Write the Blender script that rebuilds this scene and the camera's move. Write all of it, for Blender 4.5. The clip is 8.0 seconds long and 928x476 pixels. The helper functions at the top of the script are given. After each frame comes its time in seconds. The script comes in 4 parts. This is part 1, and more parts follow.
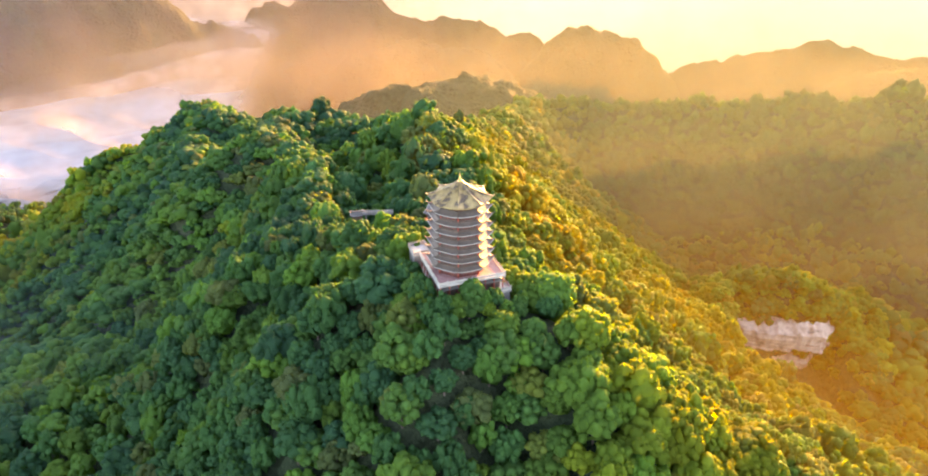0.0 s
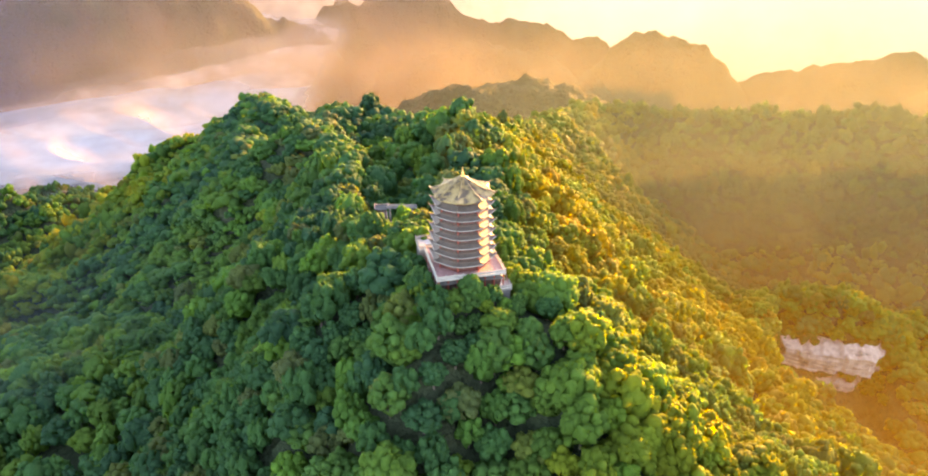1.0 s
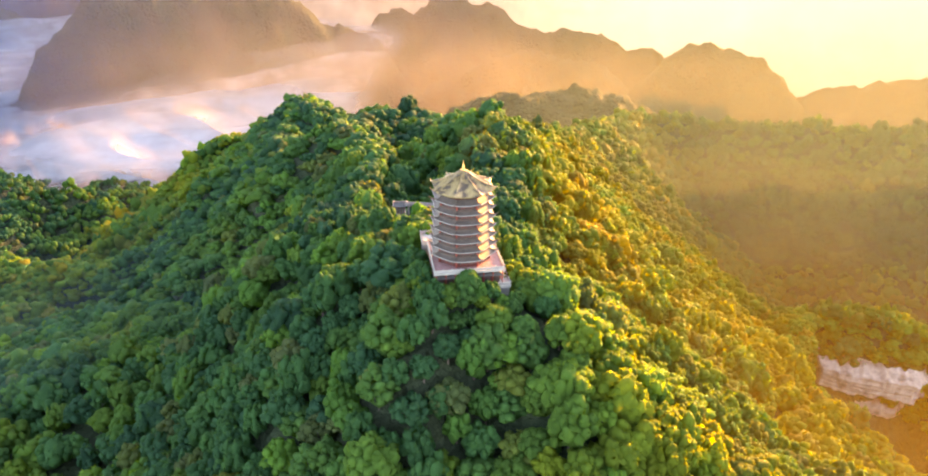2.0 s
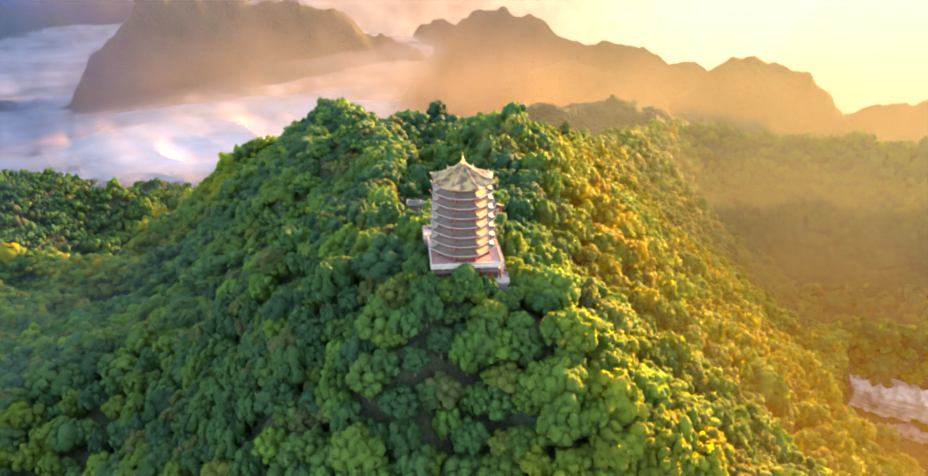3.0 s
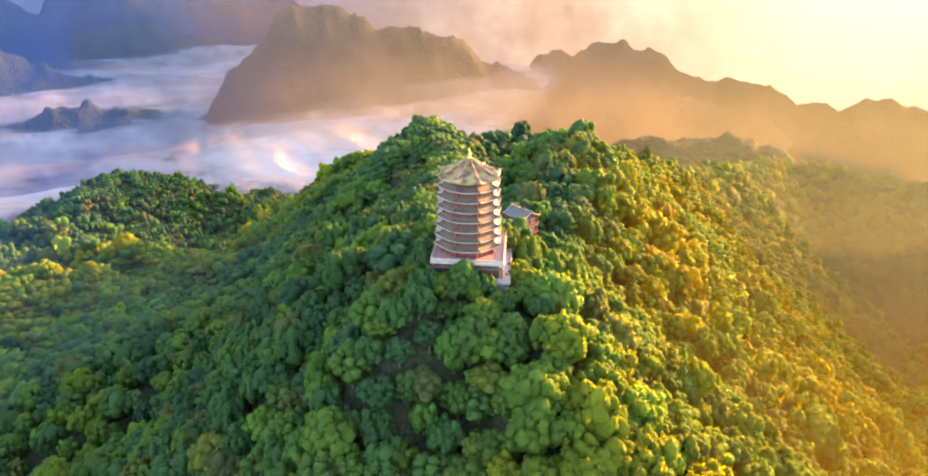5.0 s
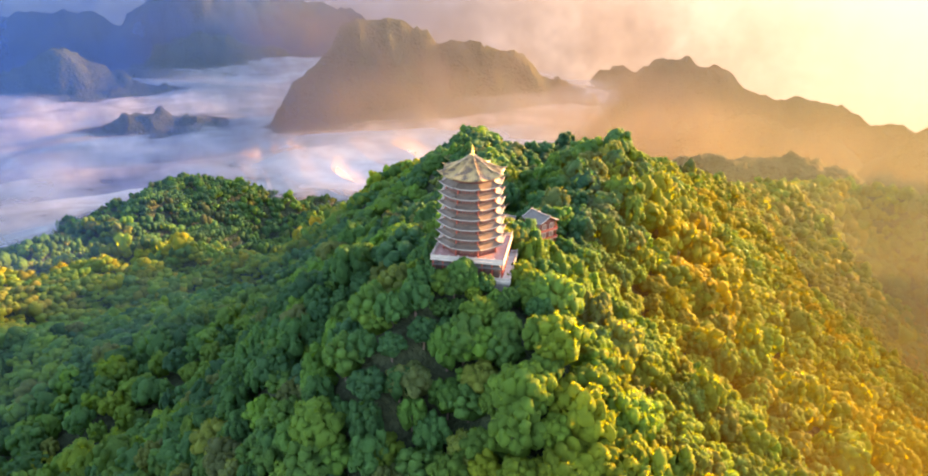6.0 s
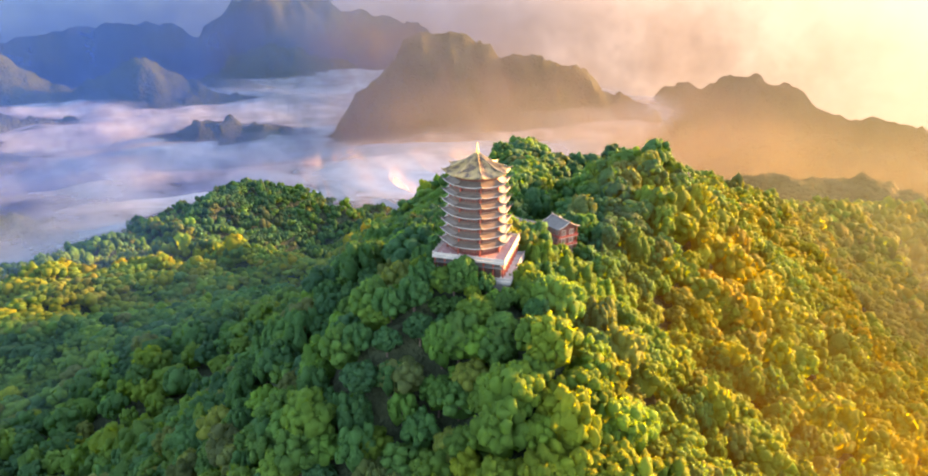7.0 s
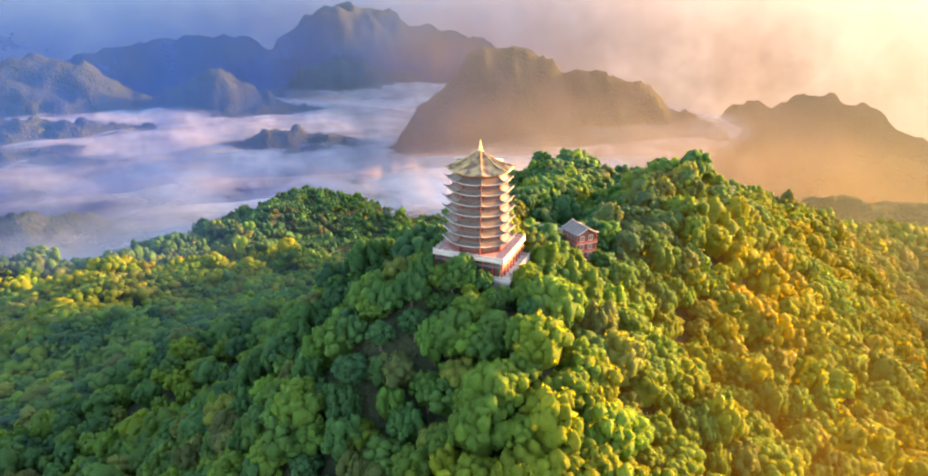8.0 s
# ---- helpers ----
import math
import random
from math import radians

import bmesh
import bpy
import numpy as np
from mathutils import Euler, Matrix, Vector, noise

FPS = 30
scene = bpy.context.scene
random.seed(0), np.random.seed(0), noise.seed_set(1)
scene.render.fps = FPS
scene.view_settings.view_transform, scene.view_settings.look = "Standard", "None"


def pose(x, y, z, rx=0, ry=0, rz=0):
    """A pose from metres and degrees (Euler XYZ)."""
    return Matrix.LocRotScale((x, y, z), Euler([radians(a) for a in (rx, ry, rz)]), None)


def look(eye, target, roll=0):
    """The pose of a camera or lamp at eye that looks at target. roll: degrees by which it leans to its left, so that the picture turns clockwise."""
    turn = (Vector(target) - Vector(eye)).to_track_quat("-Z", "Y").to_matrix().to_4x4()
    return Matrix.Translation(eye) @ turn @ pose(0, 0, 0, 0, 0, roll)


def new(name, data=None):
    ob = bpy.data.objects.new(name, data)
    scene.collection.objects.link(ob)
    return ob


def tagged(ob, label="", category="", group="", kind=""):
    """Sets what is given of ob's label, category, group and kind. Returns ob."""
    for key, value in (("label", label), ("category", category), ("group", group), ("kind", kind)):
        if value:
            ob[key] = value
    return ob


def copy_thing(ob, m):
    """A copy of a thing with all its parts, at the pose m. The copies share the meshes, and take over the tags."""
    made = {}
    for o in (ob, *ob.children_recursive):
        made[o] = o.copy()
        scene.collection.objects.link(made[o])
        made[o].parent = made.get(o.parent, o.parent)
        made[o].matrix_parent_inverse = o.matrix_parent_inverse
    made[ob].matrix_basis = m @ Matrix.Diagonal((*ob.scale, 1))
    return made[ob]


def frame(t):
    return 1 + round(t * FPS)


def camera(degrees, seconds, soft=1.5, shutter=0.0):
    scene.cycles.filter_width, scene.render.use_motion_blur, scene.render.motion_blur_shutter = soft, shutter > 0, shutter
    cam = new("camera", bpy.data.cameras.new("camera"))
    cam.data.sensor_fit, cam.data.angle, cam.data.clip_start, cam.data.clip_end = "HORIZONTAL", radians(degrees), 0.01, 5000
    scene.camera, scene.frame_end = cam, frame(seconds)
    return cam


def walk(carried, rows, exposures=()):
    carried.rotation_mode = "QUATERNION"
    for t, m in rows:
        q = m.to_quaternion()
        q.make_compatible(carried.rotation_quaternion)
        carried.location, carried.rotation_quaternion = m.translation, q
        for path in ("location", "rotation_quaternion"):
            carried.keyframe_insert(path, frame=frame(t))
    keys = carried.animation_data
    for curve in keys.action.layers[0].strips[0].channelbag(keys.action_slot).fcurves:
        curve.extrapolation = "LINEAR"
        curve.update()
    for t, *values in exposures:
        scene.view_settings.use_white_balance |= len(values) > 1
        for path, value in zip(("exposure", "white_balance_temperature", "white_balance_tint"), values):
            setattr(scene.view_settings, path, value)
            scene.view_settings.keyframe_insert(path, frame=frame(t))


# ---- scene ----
# ---------------------------------------------------------------- camera
SOFT = 1.9
cam = camera(68.1, 8.0, soft=SOFT)
METRES, EYE, TILT, LEAN, TURN = 129.0, 107.0, -28.0, 0.0, 0.0
ROWS = [
    (0.0, 0.0, 0.0, 0.0, 0.0, 0.0, -0.0),
    (0.5, 0.0702, 0.0006, -0.0046, 2.6, -0.02, -1.47),
    (1.0, 0.135, 0.0081, -0.0124, 4.98, 0.05, -2.84),
    (1.5, 0.1986, 0.0205, -0.0231, 7.29, 0.25, -4.12),
    (3.0, 0.3346, 0.0695, -0.0666, 12.15, 1.15, -6.65),
    (3.5, 0.393, 0.0912, -0.0778, 14.34, 1.4, -7.93),
    (4.0, 0.4439, 0.1128, -0.0864, 16.4, 1.67, -9.02),
    (4.5, 0.5022, 0.1385, -0.095, 18.74, 1.97, -10.26),
    (6.0, 0.6754, 0.2313, -0.1105, 25.98, 2.32, -13.68),
    (6.5, 0.7314, 0.2649, -0.1117, 28.48, 2.26, -14.83),
    (7.0, 0.785, 0.3008, -0.1114, 31.01, 2.2, -15.92),
    (7.5, 0.843, 0.3433, -0.1101, 33.74, 2.07, -17.08),
    (8.0, 0.893, 0.3842, -0.1077, 36.24, 1.88, -18.14),
]
walk(cam, [(t, pose(0, 0, EYE, TILT, LEAN, TURN) @ pose(METRES * x, METRES * y, METRES * z, 90 + pitch, roll, yaw)) for t, x, y, z, yaw, pitch, roll in ROWS],
     exposures=[(0.0, 3.71, 8700, 25), (8.0, 3.52, 8200, 22)])

# ---------------------------------------------------------------- sky, sun
SUN_AZ, SUN_EL = 27.0, 10.4          # degrees clockwise from +y, and above the horizon
sun_way = Vector((math.sin(radians(SUN_AZ)) * math.cos(radians(SUN_EL)), math.cos(radians(SUN_AZ)) * math.cos(radians(SUN_EL)), math.sin(radians(SUN_EL))))
world = bpy.data.worlds.new("sky")
scene.world = world
world.use_nodes = True
sky = world.node_tree.nodes.new("ShaderNodeTexSky")
sky.sky_type, sky.sun_disc = "NISHITA", False
sky.sun_elevation, sky.sun_rotation = radians(SUN_EL), radians(SUN_AZ)
sky.altitude, sky.air_density, sky.dust_density, sky.ozone_density = 800, 0.9, 2.5, 1.0
world.node_tree.links.new(sky.outputs[0], world.node_tree.nodes["Background"].inputs[0])
world.node_tree.nodes["Background"].inputs[1].default_value = 0.182
lamp = bpy.data.lights.new("sun", "SUN")
lamp.energy, lamp.angle, lamp.color = 4.6, radians(4.0), (1.0, 0.46, 0.10)
sun = new("sun", lamp)
sun.matrix_world = look(sun_way * 300, (0, 0, 0))


# ---------------------------------------------------------------- materials
class Mat:
    """A small builder of node materials."""

    def __init__(self, name):
        self.m = bpy.data.materials.new(name)
        self.m.use_nodes = True
        self.t = self.m.node_tree
        self.bsdf = self.t.nodes["Principled BSDF"]
        self.out = self.t.nodes["Material Output"]

    def n(self, kind, operation="", attribute_name="", data_type="", blend_type="", use_clamp=False):
        node = self.t.nodes.new("ShaderNode" + kind)
        if data_type:
            node.data_type = data_type
        if operation:
            node.operation = operation
        if attribute_name:
            node.attribute_name = attribute_name
        if blend_type:
            node.blend_type = blend_type
        if use_clamp:
            node.use_clamp = True
        return node

    def set(self, node, **values):
        for key, value in values.items():
            node.inputs[key.replace("_", " ")].default_value = value
        return node

    def link(self, a, b):
        self.t.links.new(a, b)

    def noise(self, scale, detail=4, coord="Object", rough=0.55):
        tex = self.n("TexNoise")
        self.set(tex, Scale=scale, Detail=detail, Roughness=rough)
        self.link(self.n("TexCoord").outputs[coord], tex.inputs["Vector"])
        return tex.outputs["Fac"]

    def ramp(self, fac, stops):
        ramp = self.n("ValToRGB")
        while len(ramp.color_ramp.elements) < len(stops):
            ramp.color_ramp.elements.new(0.5)
        for e, (p, c) in zip(ramp.color_ramp.elements, stops):
            e.position, e.color = p, (*c, 1)
        self.link(fac, ramp.inputs[0])
        return ramp.outputs[0]

    def math(self, op, a, b=0.0, clamp=False):
        node = self.n("Math", operation=op, use_clamp=clamp)
        for i, v in enumerate((a, b)):
            if isinstance(v, (int, float)):
                node.inputs[i].default_value = v
            else:
                self.link(v, node.inputs[i])
        return node.outputs[0]

    def mix(self, fac, a, b, blend="MIX"):
        node = self.n("Mix", data_type="RGBA", blend_type=blend)
        for i, v in ((0, fac), (6, a), (7, b)):
            if isinstance(v, (int, float)):
                node.inputs[i].default_value = v
            elif isinstance(v, tuple):
                node.inputs[i].default_value = (*v, 1)
            else:
                self.link(v, node.inputs[i])
        return node.outputs[2]

    def bump(self, height, strength=0.5, distance=0.1):
        node = self.n("Bump")
        self.set(node, Strength=strength, Distance=distance)
        self.link(height, node.inputs["Height"])
        self.link(node.outputs[0], self.bsdf.inputs["Normal"])
        return node.outputs[0]


def surface(name, stops, scale=0.6, rough=0.7, bump=0.3, distance=0.05, fine=6.0, metal=0.0):
    """Colour from coarse noise through stops, mottled by fine noise, with relief."""
    m = Mat(name)
    fine_noise = m.noise(fine, 5)
    color = m.ramp(m.noise(scale, 4), stops)
    color = m.mix(0.45, color, m.ramp(fine_noise, [(0.3, (0.55, 0.55, 0.55)), (0.7, (1, 1, 1))]), "MULTIPLY")
    m.link(color, m.bsdf.inputs["Base Color"])
    m.set(m.bsdf, Roughness=rough, Metallic=metal)
    m.bump(fine_noise, bump, distance)
    return m.m


def foliage(name):
    """Leaves: greens that vary from tree to tree and from clump to clump, letting some light through."""
    m = Mat(name)
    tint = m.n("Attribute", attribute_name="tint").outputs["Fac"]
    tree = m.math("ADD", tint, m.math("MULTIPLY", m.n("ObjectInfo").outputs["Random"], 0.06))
    # low tints imitate blue-green shade, high tints golden sunlight on the leaves
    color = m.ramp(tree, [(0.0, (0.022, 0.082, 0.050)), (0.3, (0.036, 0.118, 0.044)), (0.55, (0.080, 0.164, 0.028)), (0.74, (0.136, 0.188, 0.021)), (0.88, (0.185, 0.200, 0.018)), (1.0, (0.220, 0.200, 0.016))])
    kind = m.math("FRACT", m.math("ADD", m.math("MULTIPLY", tint, 37.0), m.n("ObjectInfo").outputs["Random"]))
    color = m.mix(m.math("MULTIPLY", m.math("GREATER_THAN", kind, 0.90), 0.4), color, (0.140, 0.125, 0.042))
    color = m.mix(m.math("MULTIPLY", m.math("LESS_THAN", kind, 0.12), 0.5), color, (0.085, 0.215, 0.035))
    color = m.mix(1.0, color, m.ramp(m.math("FRACT", m.math("MULTIPLY", kind, 7.3)), [(0.0, (0.78, 0.80, 0.81)), (1.0, (1.16, 1.16, 1.1))]), "MULTIPLY")
    clump = m.n("NewGeometry").outputs["Random Per Island"]
    color = m.mix(0.35, color, m.ramp(clump, [(0.0, (0.62, 0.7, 0.62)), (1.0, (1.25, 1.2, 1.1))]), "MULTIPLY")
    color = m.mix(0.5, color, m.ramp(m.noise(1.6, 4), [(0.3, (0.6, 0.62, 0.6)), (0.7, (1.2, 1.2, 1.15))]), "MULTIPLY")
    m.link(color, m.bsdf.inputs["Base Color"])
    m.set(m.bsdf, Roughness=0.75)
    m.bsdf.inputs["Specular IOR Level"].default_value = 0.10
    normal = m.bump(m.noise(1.3, 6, rough=0.7), 0.8, 0.7)
    thin = m.n("BsdfTranslucent")
    m.link(m.mix(1.0, color, (1.85, 1.46, 0.30), "MULTIPLY"), thin.inputs["Color"])
    m.link(normal, thin.inputs["Normal"])
    mixer = m.n("MixShader")
    mixer.inputs[0].default_value = 0.55
    m.link(m.bsdf.outputs[0], mixer.inputs[1])
    m.link(thin.outputs[0], mixer.inputs[2])
    m.link(mixer.outputs[0], m.out.inputs[0])
    return m.m


def wooded_ground(name):
    """Ground under and beyond the trees: woods seen from far, with bare earth here and there."""
    m = Mat(name)
    crowns = m.n("TexVoronoi")
    m.set(crowns, Scale=0.085, Randomness=1.0)
    m.link(m.n("TexCoord").outputs["Object"], crowns.inputs["Vector"])
    patch = m.noise(0.012, 5)
    color = m.ramp(patch, [(0.3, (0.024, 0.040, 0.024)), (0.55, (0.036, 0.052, 0.027)), (0.75, (0.052, 0.058, 0.034))])
    color = m.mix(0.7, color, m.ramp(m.noise(0.11, 5), [(0.3, (0.45, 0.5, 0.5)), (0.7, (1.2, 1.2, 1.1))]), "MULTIPLY")
    m.link(color, m.bsdf.inputs["Base Color"])
    m.set(m.bsdf, Roughness=0.9)
    m.bsdf.inputs["Specular IOR Level"].default_value = 0.1
    height = m.math("SUBTRACT", m.math("MULTIPLY", m.noise(0.2, 4), 0.8), crowns.outputs["Distance"])
    m.bump(m.math("ADD", height, m.noise(0.05, 5)), 0.9, 6.0)
    return m.m


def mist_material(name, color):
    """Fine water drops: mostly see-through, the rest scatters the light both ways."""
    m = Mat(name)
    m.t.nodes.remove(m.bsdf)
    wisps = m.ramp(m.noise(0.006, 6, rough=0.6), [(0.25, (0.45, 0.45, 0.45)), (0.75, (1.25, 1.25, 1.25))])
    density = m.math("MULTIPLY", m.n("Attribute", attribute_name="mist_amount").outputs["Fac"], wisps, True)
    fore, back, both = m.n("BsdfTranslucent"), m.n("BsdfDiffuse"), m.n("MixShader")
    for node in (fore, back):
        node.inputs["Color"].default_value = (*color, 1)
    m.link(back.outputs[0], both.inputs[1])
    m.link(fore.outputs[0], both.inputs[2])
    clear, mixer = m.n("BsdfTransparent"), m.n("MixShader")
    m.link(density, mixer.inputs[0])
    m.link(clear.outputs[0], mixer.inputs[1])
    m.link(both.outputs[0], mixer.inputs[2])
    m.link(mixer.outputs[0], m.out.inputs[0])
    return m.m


def backdrop_material(name):
    """The bright air at the horizon, as painted glow: brightest and warmest towards the sun, blue away from it."""
    m = Mat(name)
    m.t.nodes.remove(m.bsdf)
    place, unit, dot = m.n("TexCoord"), m.n("VectorMath", operation="NORMALIZE"), m.n("VectorMath", operation="DOT_PRODUCT")
    m.link(place.outputs["Object"], unit.inputs[0])
    m.link(unit.outputs[0], dot.inputs[0])
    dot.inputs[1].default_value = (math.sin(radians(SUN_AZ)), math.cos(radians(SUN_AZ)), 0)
    # sun glow and blue distance painted into the emission by direction
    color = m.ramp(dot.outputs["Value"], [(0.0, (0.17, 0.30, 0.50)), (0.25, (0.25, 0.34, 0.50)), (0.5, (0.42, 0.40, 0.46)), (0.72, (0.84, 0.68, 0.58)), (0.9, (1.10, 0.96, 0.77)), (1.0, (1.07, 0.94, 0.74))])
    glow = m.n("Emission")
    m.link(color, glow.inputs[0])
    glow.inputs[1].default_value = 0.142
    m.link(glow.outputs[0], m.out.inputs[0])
    return m.m


LEAF = foliage("leaves")
GROUND = wooded_ground("wooded ground")
# bluish, with the valley's shade put into the mist colour
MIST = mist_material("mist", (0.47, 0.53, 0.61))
# same mist again, with peach sunlight put into its colour
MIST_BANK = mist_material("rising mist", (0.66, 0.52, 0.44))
# the next three haze colours have the glow of sunny air painted in
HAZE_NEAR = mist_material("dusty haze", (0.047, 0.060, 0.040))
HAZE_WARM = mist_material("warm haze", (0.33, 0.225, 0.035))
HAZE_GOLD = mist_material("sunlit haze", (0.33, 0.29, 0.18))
# shaded and far-off air, its blue or mauve cast put into the colour
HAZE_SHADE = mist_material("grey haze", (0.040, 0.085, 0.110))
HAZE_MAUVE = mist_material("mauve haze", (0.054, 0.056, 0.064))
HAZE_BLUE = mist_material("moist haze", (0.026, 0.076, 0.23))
BARK = surface("bark", [(0.3, (0.09, 0.065, 0.045)), (0.7, (0.17, 0.13, 0.10))], 1.5, 0.9, 0.6)
ROCK = surface("pale rock", [(0.32, (0.10, 0.085, 0.075)), (0.45, (0.24, 0.20, 0.17)), (0.7, (0.36, 0.31, 0.27))], 0.16, 0.9, 0.8, 0.6, 0.5)
TILE_GREY = surface("grey roof tiles", [(0.3, (0.056, 0.041, 0.034)), (0.6, (0.086, 0.064, 0.052)), (0.8, (0.076, 0.050, 0.041))], 0.5, 0.6, 0.4, 0.05, 3.0)
TILE_DARK = surface("weathered dark roof tiles", [(0.3, (0.05, 0.047, 0.045)), (0.7, (0.10, 0.09, 0.082))], 0.5, 0.7, 0.4, 0.05, 3.0)
TILE_GOLD = surface("worn yellow glazed tiles", [(0.40, (0.055, 0.035, 0.02)), (0.49, (0.20, 0.135, 0.05)), (0.62, (0.28, 0.20, 0.08)), (0.8, (0.15, 0.09, 0.035))], 0.42, 0.4, 0.3, 0.05, 2.5)
GOLD = surface("gilded metal", [(0.3, (0.55, 0.36, 0.10)), (0.7, (0.72, 0.50, 0.18))], 1.0, 0.45, 0.1, 0.02, 8.0, 0.8)
RED = surface("red lacquered wood", [(0.3, (0.22, 0.03, 0.02)), (0.7, (0.30, 0.055, 0.035))], 0.8, 0.5, 0.2)
REDWALL = surface("faded red plaster", [(0.3, (0.085, 0.020, 0.016)), (0.7, (0.13, 0.036, 0.028))], 0.5, 0.8, 0.2)
DARKWOOD = surface("dark wood", [(0.3, (0.05, 0.03, 0.025)), (0.7, (0.11, 0.065, 0.05))], 0.8, 0.6, 0.2)
WHITE = surface("white stone", [(0.3, (0.26, 0.24, 0.22)), (0.7, (0.36, 0.335, 0.31))], 0.5, 0.6, 0.2)
PAVING = surface("pinkish paving", [(0.3, (0.25, 0.12, 0.11)), (0.7, (0.35, 0.19, 0.175))], 0.6, 0.8, 0.2)
CONCRETE = surface("weathered concrete", [(0.3, (0.17, 0.155, 0.145)), (0.7, (0.27, 0.25, 0.23))], 0.4, 0.85, 0.3)
GLASSY = surface("dark lattice window", [(0.3, (0.05, 0.03, 0.03)), (0.7, (0.10, 0.06, 0.05))], 2.0, 0.3, 0.2)
# ---------------------------------------------------------------- the lie of the land
SUMMIT = (-1.2, 184.0)


def hash01(i, j, seed):
    v = (i.astype(np.int64) * 374761393 + j.astype(np.int64) * 668265263 + seed * 974634777) & 0xFFFFFFFF
    v = ((v ^ (v >> 13)) * 1274126177) & 0xFFFFFFFF
    return ((v ^ (v >> 16)) & 0xFFFF) / 65535.0


def value_noise(x, y, seed=0):
    i, j = np.floor(x), np.floor(y)
    u, v = x - i, y - j
    u, v = u * u * (3 - 2 * u), v * v * (3 - 2 * v)
    a, b = hash01(i, j, seed), hash01(i + 1, j, seed)
    c, d = hash01(i, j + 1, seed), hash01(i + 1, j + 1, seed)
    return (a + (b - a) * u) + ((c + (d - c) * u) - (a + (b - a) * u)) * v


def fbm(x, y, seed=0, octaves=4):
    total, amp, norm = 0.0, 1.0, 0.0
    for k in range(octaves):
        total = total + amp * (2 * value_noise(x * 2 ** k + 17 * k, y * 2 ** k - 9 * k, seed + k) - 1)
        norm, amp = norm + amp, amp * 0.5
    return total / norm


def smooth(a, b, v):
    u = np.clip((v - a) / (b - a), 0, 1)
    return u * u * (3 - 2 * u)


